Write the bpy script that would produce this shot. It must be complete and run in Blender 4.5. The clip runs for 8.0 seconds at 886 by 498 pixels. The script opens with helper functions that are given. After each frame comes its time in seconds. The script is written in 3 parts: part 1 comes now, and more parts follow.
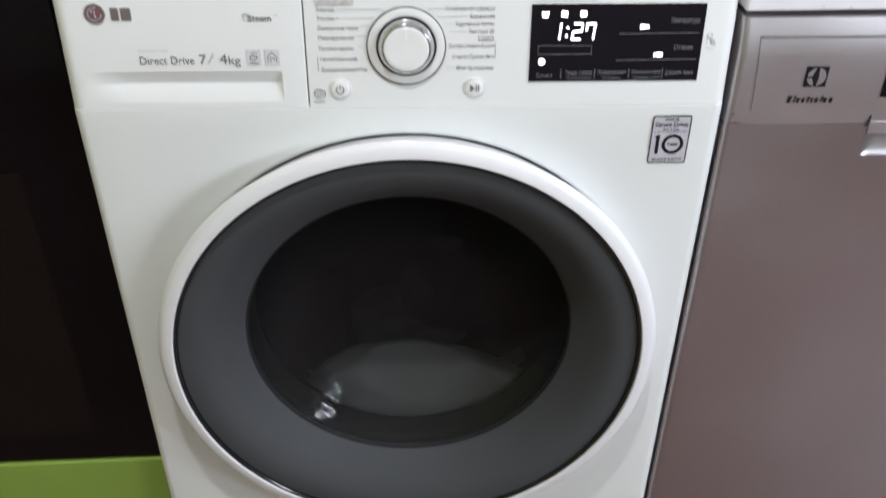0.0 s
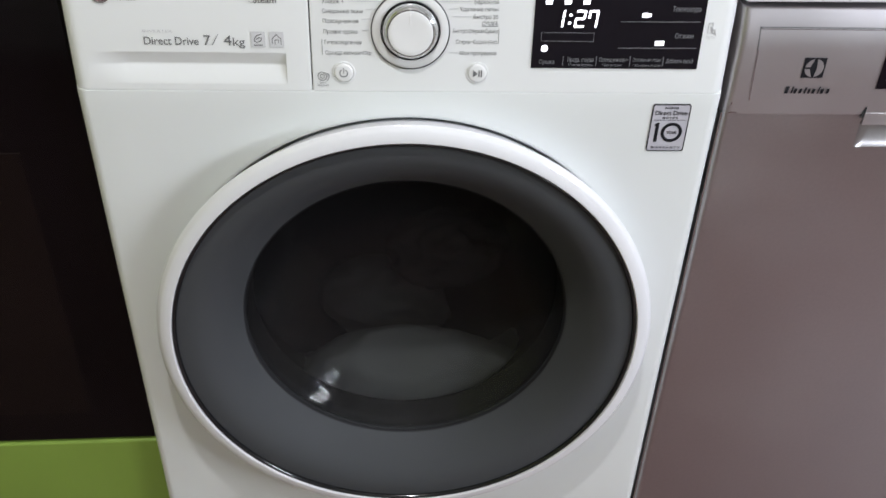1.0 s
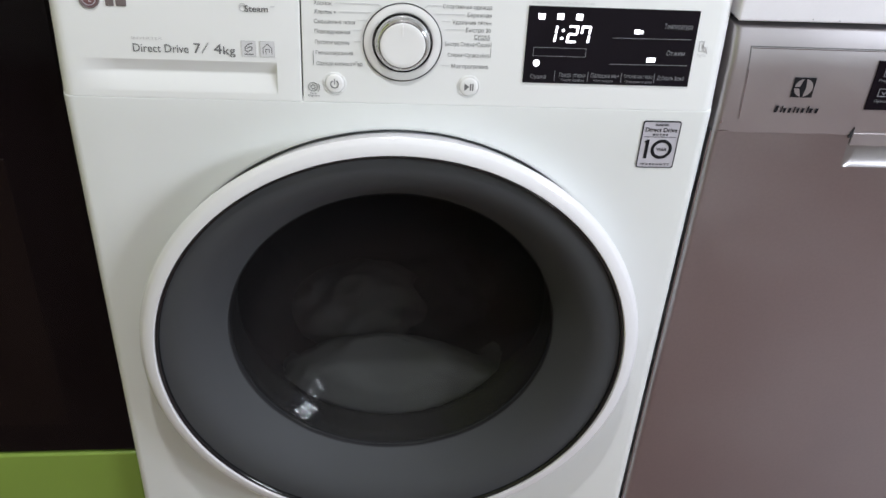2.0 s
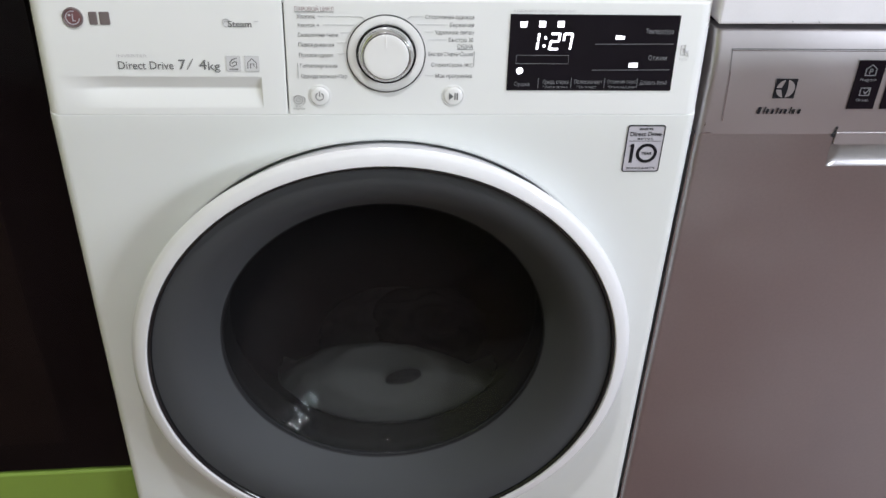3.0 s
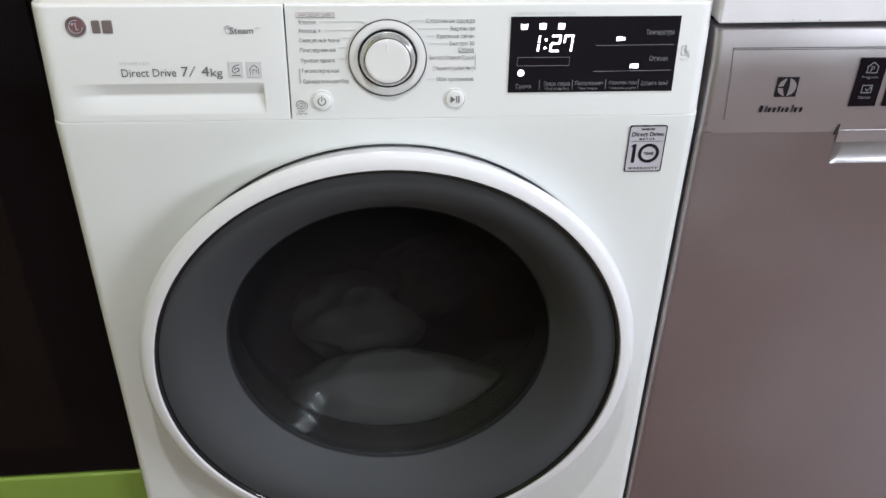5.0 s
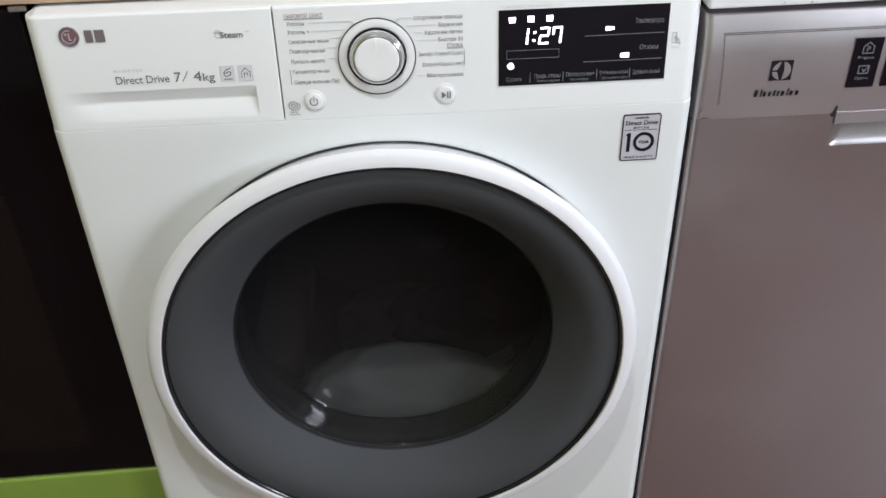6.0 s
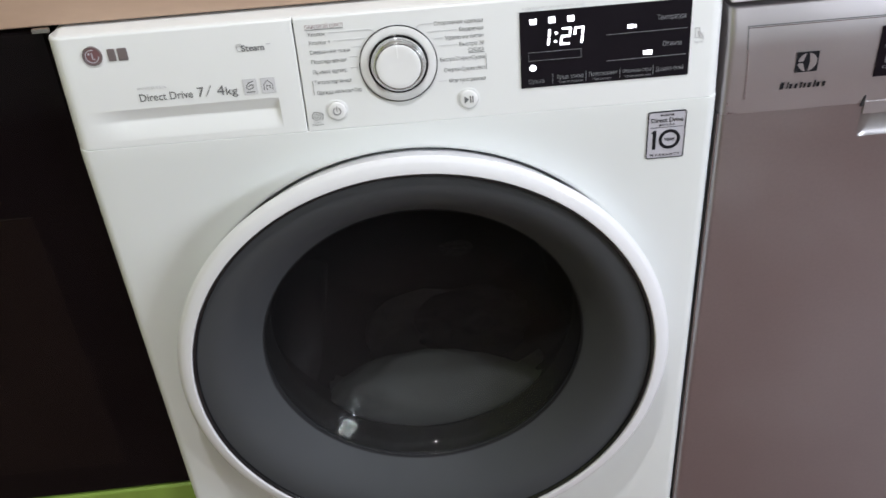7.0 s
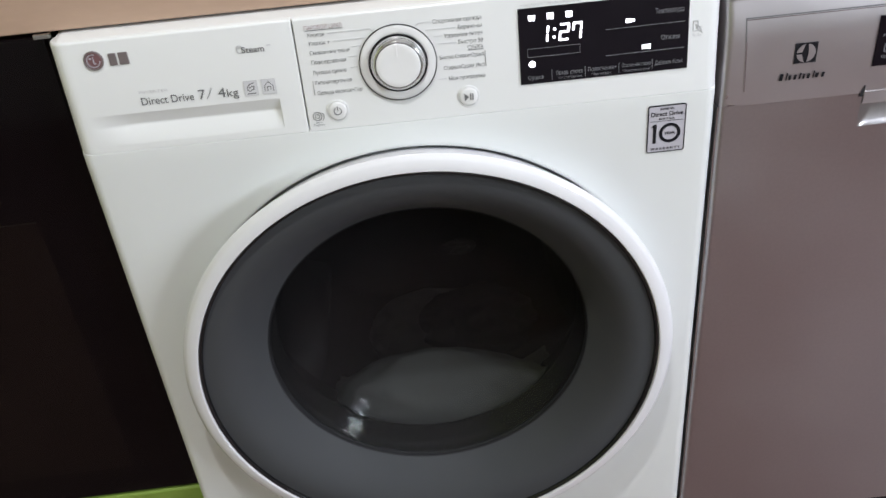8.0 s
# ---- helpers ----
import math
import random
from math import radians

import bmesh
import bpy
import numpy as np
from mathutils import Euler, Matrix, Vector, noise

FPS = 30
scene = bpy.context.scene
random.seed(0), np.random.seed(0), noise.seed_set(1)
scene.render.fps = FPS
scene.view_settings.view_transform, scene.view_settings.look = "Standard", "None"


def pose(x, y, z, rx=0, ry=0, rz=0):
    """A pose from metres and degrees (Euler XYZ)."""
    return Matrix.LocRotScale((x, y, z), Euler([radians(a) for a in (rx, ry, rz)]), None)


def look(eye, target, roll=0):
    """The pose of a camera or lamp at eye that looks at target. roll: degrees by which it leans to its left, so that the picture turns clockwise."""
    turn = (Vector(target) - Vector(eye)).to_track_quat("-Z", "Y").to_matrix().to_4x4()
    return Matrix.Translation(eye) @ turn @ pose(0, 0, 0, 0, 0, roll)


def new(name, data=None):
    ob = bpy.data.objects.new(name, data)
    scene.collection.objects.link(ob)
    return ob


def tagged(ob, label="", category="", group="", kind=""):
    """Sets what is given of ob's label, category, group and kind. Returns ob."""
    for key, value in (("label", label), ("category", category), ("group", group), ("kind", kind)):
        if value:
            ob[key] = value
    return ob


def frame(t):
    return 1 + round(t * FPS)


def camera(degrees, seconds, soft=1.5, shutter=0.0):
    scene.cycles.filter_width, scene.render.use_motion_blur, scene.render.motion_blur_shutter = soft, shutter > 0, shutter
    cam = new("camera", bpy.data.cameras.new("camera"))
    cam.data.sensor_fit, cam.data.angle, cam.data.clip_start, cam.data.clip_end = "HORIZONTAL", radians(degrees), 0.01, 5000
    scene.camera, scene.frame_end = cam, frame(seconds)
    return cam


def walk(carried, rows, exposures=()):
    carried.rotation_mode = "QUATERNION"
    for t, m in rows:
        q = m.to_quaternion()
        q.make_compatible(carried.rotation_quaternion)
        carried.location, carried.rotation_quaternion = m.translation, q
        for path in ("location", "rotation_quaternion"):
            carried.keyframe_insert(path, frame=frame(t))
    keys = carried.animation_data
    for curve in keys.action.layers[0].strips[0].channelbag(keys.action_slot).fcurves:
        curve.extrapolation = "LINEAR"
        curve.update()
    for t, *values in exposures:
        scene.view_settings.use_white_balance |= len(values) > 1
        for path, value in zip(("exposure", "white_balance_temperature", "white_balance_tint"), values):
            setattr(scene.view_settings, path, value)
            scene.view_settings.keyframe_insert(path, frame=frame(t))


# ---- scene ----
cam = camera(53.0, 8.0, shutter=0.6)
PATH = [
    (0, (0.0089, -0.7433, 1.0706), (0.0739, 0.9070, -0.0574), 0.42),
    (0.2, (0.0071, -0.7414, 1.0612), (0.0830, 0.8933, -0.0886), 0.58),
    (0.5, (0.0014, -0.7445, 1.0535), (0.0823, 0.8878, -0.0993), 0.65),
    (0.7, (-0.0011, -0.7476, 1.0598), (0.0796, 0.8843, -0.0936), 0.72),
    (1, (-0.0070, -0.7515, 1.0697), (0.0946, 0.8844, -0.0763), 1.90),
    (1.2, (-0.0082, -0.7471, 1.0660), (0.1119, 0.8955, -0.0686), 2.65),
    (1.5, (-0.0117, -0.7473, 1.0646), (0.1276, 0.9005, -0.0603), 3.39),
    (1.7, (-0.0125, -0.7495, 1.0658), (0.1285, 0.9016, -0.0540), 3.46),
    (2, (-0.0134, -0.7479, 1.0644), (0.1296, 0.9064, -0.0504), 3.51),
    (2.2, (-0.0131, -0.7500, 1.0653), (0.1313, 0.9096, -0.0414), 3.51),
    (3.3, (-0.0035, -0.7516, 1.0672), (0.1420, 0.9136, -0.0310), 1.63),
    (3.5, (-0.0026, -0.7517, 1.0672), (0.1388, 0.9145, -0.0300), 1.46),
    (4, (-0.0096, -0.7480, 1.0744), (0.1406, 0.9079, -0.0372), 1.55),
    (4.2, (-0.0095, -0.7495, 1.0730), (0.1368, 0.9108, -0.0325), 1.52),
    (4.5, (-0.0096, -0.7523, 1.0721), (0.1299, 0.9131, -0.0265), 1.38),
    (4.7, (-0.0090, -0.7517, 1.0726), (0.1334, 0.9119, -0.0285), 1.40),
    (5.8, (0.0234, -0.7503, 1.0846), (0.0959, 0.8963, -0.0483), -0.70),
    (6, (0.0272, -0.7520, 1.0854), (0.0956, 0.8928, -0.0504), -1.74),
    (6.2, (0.0257, -0.7527, 1.0833), (0.0937, 0.8954, -0.0476), -2.42),
    (6.5, (0.0231, -0.7546, 1.0823), (0.0887, 0.9004, -0.0387), -3.05),
    (6.7, (0.0215, -0.7559, 1.0841), (0.0788, 0.9010, -0.0345), -3.57),
    (7, (0.0198, -0.7487, 1.0827), (0.0446, 0.9072, -0.0387), -4.60),
    (7.2, (0.0180, -0.7468, 1.0830), (0.0311, 0.9098, -0.0375), -4.86),
    (7.5, (0.0185, -0.7543, 1.0863), (0.0244, 0.9041, -0.0317), -5.05),
    (7.7, (0.0182, -0.7543, 1.0837), (0.0287, 0.9045, -0.0336), -5.19),
    (8, (0.0202, -0.7532, 1.0806), (0.0369, 0.9056, -0.0365), -5.81),
]
walk(cam, [(t, look(eye, target, roll)) for t, eye, target, roll in PATH], exposures=((0, 0.06, 6430, 13), (0.5, 0.14, 6430, 13), (1.0, 0.02, 6430, 13), (8, 0.04, 6430, 13)))

# ---- light and world ----
world = bpy.data.worlds.new("world")
scene.world = world
world.use_nodes = True
_wn = world.node_tree.nodes
_sky = _wn.new("ShaderNodeTexSky")
_sky.sky_type, _sky.sun_disc = "NISHITA", False
_sky.sun_elevation, _sky.sun_rotation = radians(32), radians(90)
world.node_tree.links.new(_sky.outputs[0], _wn["Background"].inputs[0])
_wn["Background"].inputs[1].default_value = 0.10


def area_lamp(name, m, sx, sy, watts, colour):
    data = bpy.data.lights.new(name, "AREA")
    data.shape, data.size, data.size_y, data.energy, data.color = "RECTANGLE", sx, sy, watts, colour
    ob = new(name, data)
    ob.matrix_world = m
    return ob


# daylight that enters by the window in the right-hand wall
for wy in (-1.65, -1.2, -0.75):
    area_lamp("window_light", look((1.94, wy, 1.42), (0.0, -0.5, 0.7)), 0.15, 0.36, 12.6, (0.84, 0.92, 1.0))
# the round lamp on the ceiling
bulb = bpy.data.lights.new("bulb", "AREA")
bulb.shape, bulb.size, bulb.energy, bulb.color = "DISK", 0.055, 20.2, (0.98, 0.985, 1.0)
bulb_ob = new("bulb", bulb)
bulb_ob.matrix_world = look((-0.05, -0.72, 2.52), (-0.05, -0.72, 0))

# ---- materials ----


def material(name, colour, rough=0.5, metal=0.0, var=0.06, scale=6.0, grain=120.0, bump=0.0, stretch=(1, 1, 1), coat=0.0,
             rvar=0.08, spec=0.5):
    """Principled surface with cloudy variation, fine grain, and relief."""
    m = bpy.data.materials.new(name)
    m.use_nodes = True
    t = m.node_tree
    n, l = t.nodes, t.links
    p = n["Principled BSDF"]
    tc = n.new("ShaderNodeTexCoord")
    mp = n.new("ShaderNodeMapping")
    mp.inputs["Scale"].default_value = stretch
    l.new(tc.outputs["Object"], mp.inputs[0])
    big, fine = n.new("ShaderNodeTexNoise"), n.new("ShaderNodeTexNoise")
    big.inputs["Scale"].default_value, fine.inputs["Scale"].default_value = scale, grain
    big.inputs["Detail"].default_value = 4
    l.new(mp.outputs[0], big.inputs["Vector"])
    l.new(mp.outputs[0], fine.inputs["Vector"])
    add = n.new("ShaderNodeMath")
    add.operation = "MULTIPLY_ADD"
    add.inputs[1].default_value = 0.35
    l.new(fine.outputs[0], add.inputs[0])
    l.new(big.outputs[0], add.inputs[2])
    ramp = n.new("ShaderNodeMapRange")
    ramp.inputs[1].default_value, ramp.inputs[2].default_value = 0.4, 0.95
    ramp.inputs[3].default_value, ramp.inputs[4].default_value = 1 - var, 1 + var
    l.new(add.outputs[0], ramp.inputs[0])
    mul = n.new("ShaderNodeVectorMath")
    mul.operation = "SCALE"
    mul.inputs[0].default_value = colour
    l.new(ramp.outputs[0], mul.inputs["Scale"])
    l.new(mul.outputs[0], p.inputs["Base Color"])
    rr = n.new("ShaderNodeMapRange")
    rr.inputs[1].default_value, rr.inputs[2].default_value = 0.3, 0.7
    rr.inputs[3].default_value, rr.inputs[4].default_value = max(0.02, rough * (1 - rvar)), min(1, rough * (1 + rvar))
    l.new(big.outputs[0], rr.inputs[0])
    l.new(rr.outputs[0], p.inputs["Roughness"])
    p.inputs["Metallic"].default_value = metal
    p.inputs["Coat Weight"].default_value = coat
    p.inputs["Specular IOR Level"].default_value = spec
    if bump:
        b = n.new("ShaderNodeBump")
        b.inputs["Strength"].default_value, b.inputs["Distance"].default_value = bump, 0.002
        l.new(fine.outputs[0], b.inputs["Height"])
        l.new(b.outputs[0], p.inputs["Normal"])
    return m


def glow(name, colour, strength):
    m = bpy.data.materials.new(name)
    m.use_nodes = True
    p = m.node_tree.nodes["Principled BSDF"]
    p.inputs["Base Color"].default_value = (0.8, 0.8, 0.8, 1)
    p.inputs["Emission Color"].default_value = (*colour, 1)
    p.inputs["Emission Strength"].default_value = strength
    return m


def tinted_glass(name, tint, rough=0.02, base=0.02, rim=0.3, haze=0.0):
    """Clear tinted sheet; its gloss grows towards grazing view."""
    m = bpy.data.materials.new(name)
    m.use_nodes = True
    t = m.node_tree
    n, l = t.nodes, t.links
    n.remove(n["Principled BSDF"])
    tr, gl, mx, lw, pw, ma = (n.new(k) for k in ("ShaderNodeBsdfTransparent", "ShaderNodeBsdfGlossy", "ShaderNodeMixShader", "ShaderNodeLayerWeight", "ShaderNodeMath", "ShaderNodeMath"))
    tr.inputs[0].default_value = (*tint, 1)
    gl.inputs["Roughness"].default_value = rough
    pw.operation, ma.operation = "POWER", "MULTIPLY_ADD"
    pw.inputs[1].default_value, ma.inputs[1].default_value, ma.inputs[2].default_value = 5, rim, base
    l.new(lw.outputs["Facing"], pw.inputs[0])
    l.new(pw.outputs[0], ma.inputs[0])
    l.new(ma.outputs[0], mx.inputs[0])
    l.new(tr.outputs[0], mx.inputs[1])
    l.new(gl.outputs[0], mx.inputs[2])
    out = mx
    if haze:      # faint grey haze, mixed in to lift the dark parts of the glass
        df, m2 = n.new("ShaderNodeBsdfDiffuse"), n.new("ShaderNodeMixShader")
        df.inputs[0].default_value = (0.42, 0.40, 0.41, 1)
        m2.inputs[0].default_value = haze
        l.new(mx.outputs[0], m2.inputs[1])
        l.new(df.outputs[0], m2.inputs[2])
        out = m2
    l.new(out.outputs[0], n["Material Output"].inputs[0])
    return m


WHITE = material("white_enamel", (0.78, 0.80, 0.785), 0.32, var=0.012, scale=3, grain=900, bump=0.015)
WHITE_P = material("white_plastic", (0.80, 0.81, 0.80), 0.30, var=0.012, scale=5, grain=1200, bump=0.02)
WHITE_B = material("button_plastic", (0.80, 0.80, 0.79), 0.25, var=0.015, scale=30, grain=1500)
RINGW = material("door_ring_plastic", (0.80, 0.80, 0.82), 0.055, var=0.012, scale=8, grain=900, bump=0.01)
CHROME = material("chrome", (0.62, 0.62, 0.64), 0.12, metal=1, var=0.04, scale=40, grain=500)
POINTER = material("pointer_paint", (0.90, 0.90, 0.90), 0.4, var=0.01)
KNOBSILVER = material("knob_silver", (0.72, 0.72, 0.73), 0.13, metal=1, var=0.03, scale=60)
DARKCH = material("dark_chrome", (0.10, 0.10, 0.105), 0.25, metal=1, var=0.05, scale=40, grain=500)
SMOKE = material("smoked_plastic", (0.063, 0.066, 0.070), 0.55, var=0.06, scale=7, grain=1500, bump=0.02, spec=0.10)
BLACKRIM = material("black_gloss_plastic", (0.008, 0.008, 0.009), 0.12, var=0.1, scale=30)
GLASS = tinted_glass("smoked_door_glass", (0.64, 0.645, 0.645), 0.012, 0.011, 0.02, 0.0160)
MATTEBLACK = material("matte_black_plastic", (0.022, 0.022, 0.024), 0.6, var=0.1, scale=30, spec=0.2)
RUBBER = material("dark_rubber", (0.014, 0.0125, 0.0125), 0.6, var=0.05, scale=12, grain=60)
# near-black steel: the shade inside the drum is put into its colour
STEEL_IN = material("drum_steel_shaded", (0.05, 0.047, 0.048), 0.6, metal=1, var=0.1, scale=15, grain=400)
CLOTH = material("grey_cotton", (0.29, 0.30, 0.296), 0.95, var=0.10, scale=14, grain=260, bump=0.15, spec=0.1)
CLOTH_D = material("dark_cotton", (0.07, 0.065, 0.07), 0.95, var=0.2, scale=16, grain=260, bump=0.15, spec=0.1)
CLOTH_M = material("mid_grey_cotton", (0.20, 0.20, 0.198), 0.95, var=0.2, scale=16, grain=260, bump=0.15, spec=0.1)
SCREEN = material("display_glass", (0.008, 0.006, 0.009), 0.10, var=0.15, scale=20, grain=900, spec=0.14)
INK = material("grey_print", (0.15, 0.152, 0.155), 0.5, var=0.1, scale=80)
INK_L = material("pale_grey_print", (0.58, 0.58, 0.59), 0.5, var=0.1, scale=80)
INK_R = material("reddish_print", (0.36, 0.27, 0.28), 0.5, var=0.1, scale=80)
INK_D = material("dark_print", (0.012, 0.012, 0.015), 0.5, var=0.1, scale=80, spec=0.15)
FIELD = material("pale_print_field", (0.66, 0.66, 0.67), 0.45, var=0.04, scale=60)
INK_W = material("screen_print", (0.22, 0.22, 0.24), 0.5, var=0.1, scale=80)
BADGE = material("badge_metal", (0.20, 0.165, 0.165), 0.35, metal=0.2, var=0.05, scale=60)
BADGE_RED = material("badge_red", (0.20, 0.095, 0.10), 0.35, var=0.1, scale=90)
LED = glow("white_led", (0.93, 0.92, 1.0), 3.2)
STICKER = material("silver_sticker", (0.56, 0.55, 0.60), 0.35, metal=0.1, var=0.04, scale=40)
STEEL = material("brushed_steel", (0.44, 0.42, 0.43), 0.36, metal=1, var=0.07, scale=5, grain=260, stretch=(1, 1, 0.03), bump=0.02, rvar=0.2)
STEEL_P = material("silver_panel", (0.475, 0.450, 0.462), 0.42, metal=0.9, var=0.03, scale=9, grain=700, bump=0.015, rvar=0.15)
LIDGREY = material("lid_plastic", (0.80, 0.79, 0.82), 0.45, var=0.04, scale=25, grain=700)
GAP = material("black_gasket", (0.010, 0.010, 0.012), 0.7, var=0.1)
OVENGLASS = material("oven_black_glass", (0.004, 0.0025, 0.003), 0.12, var=0.2, scale=6, rvar=0.3, spec=0.14)
OVENWIN = material("oven_window_glass", (0.0065, 0.0038, 0.0036), 0.16, var=0.2, scale=6, rvar=0.3, spec=0.2)
GREEN = material("green_lacquer", (0.22, 0.33, 0.055), 0.35, var=0.03, scale=4, grain=600, bump=0.02)
GREENWALL = material("green_wall_paint", (0.42, 0.46, 0.20), 0.8, var=0.05, scale=3, grain=200, bump=0.1)
BEIGE = material("beige_worktop_laminate", (0.47, 0.325, 0.24), 0.45, var=0.10, scale=9, grain=160, stretch=(0.25, 1, 1), bump=0.05)
WALLP = material("cream_wall_paint", (0.70, 0.70, 0.68), 0.85, var=0.04, scale=3, grain=200, bump=0.1)
CEILP = material("white_ceiling_paint", (0.80, 0.79, 0.77), 0.9, var=0.03, scale=2, grain=150, bump=0.1)
FLOORW = material("brown_floor_wood", (0.225, 0.142, 0.128), 0.42, var=0.25, scale=7, grain=90, stretch=(0.15, 1, 1), bump=0.1)
FRAMEW = material("white_window_frame", (0.78, 0.78, 0.77), 0.4, var=0.02)
LAMPG = glow("lamp_diffuser", (0.98, 0.985, 1.0), 3.0)
PANE = tinted_glass("window_glass", (0.95, 0.97, 0.96), 0.0, 0.04, 0.6)

# ---- mesh helpers ----
PM = pose(0, 0, 0.72, 85, 0, 0)    # control panel: u right, v up (leaning back), w outwards
FM = pose(0, 0, 0, 90, 0, 0)       # upright front: u right, v up, w outwards


def link(name, bm, mat, parent=None, m=None, label="", smooth=False):
    me = bpy.data.meshes.new(name)
    bmesh.ops.recalc_face_normals(bm, faces=bm.faces)
    bm.to_mesh(me)
    bm.free()
    me.materials.append(mat)
    if smooth:
        me.shade_smooth()
    ob = new(name, me)
    if parent:
        ob.parent = parent
    if m is not None:
        ob.matrix_basis = m
    if label:
        ob["label"] = label
    return ob


def part(name, bm, mat, parent, label="", m=None, smooth=False):
    return link(name, bm, mat, parent, m, label, smooth)


def thing(name, label, category, m=None, group="", kind=""):
    e = new(name)
    e.empty_display_size = 0.05
    if m is not None:
        e.matrix_basis = m
    return tagged(e, label, category, group, kind)


def box(x0, x1, y0, y1, z0, z1, bevel=0.0, bm=None, seg=2):
    own = bm or bmesh.new()
    r = bmesh.ops.create_cube(own, size=1, matrix=Matrix.Translation(((x0 + x1) / 2, (y0 + y1) / 2, (z0 + z1) / 2)) @ Matrix.Diagonal((x1 - x0, y1 - y0, z1 - z0, 1)))
    if bevel:
        es = list({e for v in r["verts"] for e in v.link_edges})
        bmesh.ops.bevel(own, geom=es, offset=bevel, segments=seg, affect="EDGES", profile=0.5)
    return own


def lathe(profile, seg=96, bm=None, c=(0, 0), cap=False):
    """profile: (radius, w) pairs, turned about the w axis at c, in u, v, w."""
    own = bm or bmesh.new()
    rings = []
    for r, w in profile:
        if r < 1e-6:
            rings.append([own.verts.new((c[0], c[1], w))])
        else:
            rings.append([own.verts.new((c[0] + r * math.cos(2 * math.pi * i / seg), c[1] + r * math.sin(2 * math.pi * i / seg), w)) for i in range(seg)])
    for a, b in zip(rings, rings[1:]):
        for i in range(seg):
            j = (i + 1) % seg
            if len(a) == 1 and len(b) == 1:
                continue
            if len(a) == 1:
                own.faces.new((a[0], b[i], b[j]))
            elif len(b) == 1:
                own.faces.new((a[i], a[j], b[0]))
            else:
                own.faces.new((a[i], a[j], b[j], b[i]))
    return own


def disc(r, w, thick, c=(0, 0), seg=32, bm=None):
    return lathe([(0, w), (r, w), (r, w - thick)], seg, bm, c)


def ring(r0, r1, w, thick, c=(0, 0), seg=64, bm=None):
    return lathe([(r0, w - thick), (r0, w), (r1, w), (r1, w - thick)], seg, bm, c)


def quad(u0, v0, u1, v1, w, thick=0.0004, bm=None):
    return box(u0, u1, v0, v1, w - thick, w, 0, bm)


def stroke(points, width, w, thick=0.0004, bm=None):
    """A flat ribbon of the given width along a polyline in u, v."""
    own = bm or bmesh.new()
    for (a, b), (c, d) in zip(points, points[1:]):
        du, dv = c - a, d - b
        n = math.hypot(du, dv) or 1
        nx, ny = -dv / n * width / 2, du / n * width / 2
        ex, ey = du / n * width / 2, dv / n * width / 2
        vs = [own.verts.new((x, y, z)) for z in (w, w - thick) for x, y in
              ((a + nx - ex, b + ny - ey), (a - nx - ex, b - ny - ey), (c - nx + ex, d - ny + ey), (c + nx + ex, d + ny + ey))]
        own.faces.new(vs[:4])
        for i in range(4):
            own.faces.new((vs[i], vs[(i + 1) % 4], vs[4 + (i + 1) % 4], vs[4 + i]))
    return own


def polygon(points, w, thick=0.0004, bm=None):
    own = bm or bmesh.new()
    top = [own.verts.new((a, b, w)) for a, b in points]
    low = [own.verts.new((a, b, w - thick)) for a, b in points]
    own.faces.new(top)
    for i in range(len(points)):
        j = (i + 1) % len(points)
        own.faces.new((top[i], low[i], low[j], top[j]))
    return own


def arc(cx, cy, r, a0, a1, n=16):
    return [(cx + r * math.cos(radians(a0 + (a1 - a0) * i / n)), cy + r * math.sin(radians(a0 + (a1 - a0) * i / n))) for i in range(n + 1)]


def steps(a, b, ra, rb, extra=(), n=7):
    """Grid stations from a to b, dense in the rounded borders."""
    s = {a, b}
    for k in range(1, n + 1):
        t = 1 - math.cos(k / n * math.pi / 2)
        if ra:
            s.add(a + ra * t)
        if rb:
            s.add(b - rb * t)
    for e in extra:
        s.add(e)
    out = []
    for x in sorted(s):
        if not out or x - out[-1] > 1e-6:
            out.append(x)
    return out


def drop(d, r):
    return 0.0 if r <= 0 or d >= r else r - math.sqrt(max(0.0, r * r - (r - d) ** 2))


def slab(u0, u1, v0, v1, left=0.002, right=0.002, low=0.002, top=0.002, depth=0.03, w=0.0, us=(), vs=(), shape=None, skip=None):
    """A panel with softly rounded borders and a skirt that runs back by depth. shape(u, v) adds relief, skip leaves cells open."""
    bm = bmesh.new()
    U, V = steps(u0, u1, left, right, us), steps(v0, v1, low, top, vs)
    grid = [[bm.verts.new((u, v, w - drop(u - u0, left) - drop(u1 - u, right) - drop(v - v0, low) - drop(v1 - v, top) + (shape(u, v) if shape else 0.0)))
             for v in V] for u in U]
    for i in range(len(U) - 1):
        for j in range(len(V) - 1):
            if skip and skip((U[i] + U[i + 1]) / 2, (V[j] + V[j + 1]) / 2):
                continue
            bm.faces.new((grid[i][j], grid[i + 1][j], grid[i + 1][j + 1], grid[i][j + 1]))
    edge = [grid[i][0] for i in range(len(U))] + [grid[-1][j] for j in range(1, len(V))] + [grid[i][-1] for i in range(len(U) - 2, -1, -1)] + [grid[0][j] for j in range(len(V) - 2, 0, -1)]
    back = [bm.verts.new((v.co.x, v.co.y, w - depth)) for v in edge]
    for i in range(len(edge)):
        j = (i + 1) % len(edge)
        bm.faces.new((edge[i], back[i], back[j], edge[j]))
    return bm


def sharp(ob, deg=35):
    """Smooth shading that breaks at edges steeper than deg."""
    me = ob.data
    me.shade_smooth()
    bm = bmesh.new()
    bm.from_mesh(me)
    for e in bm.edges:
        if len(e.link_faces) == 2 and e.calc_face_angle(0) > radians(deg):
            e.smooth = False
    bm.to_mesh(me)
    bm.free()
    return ob


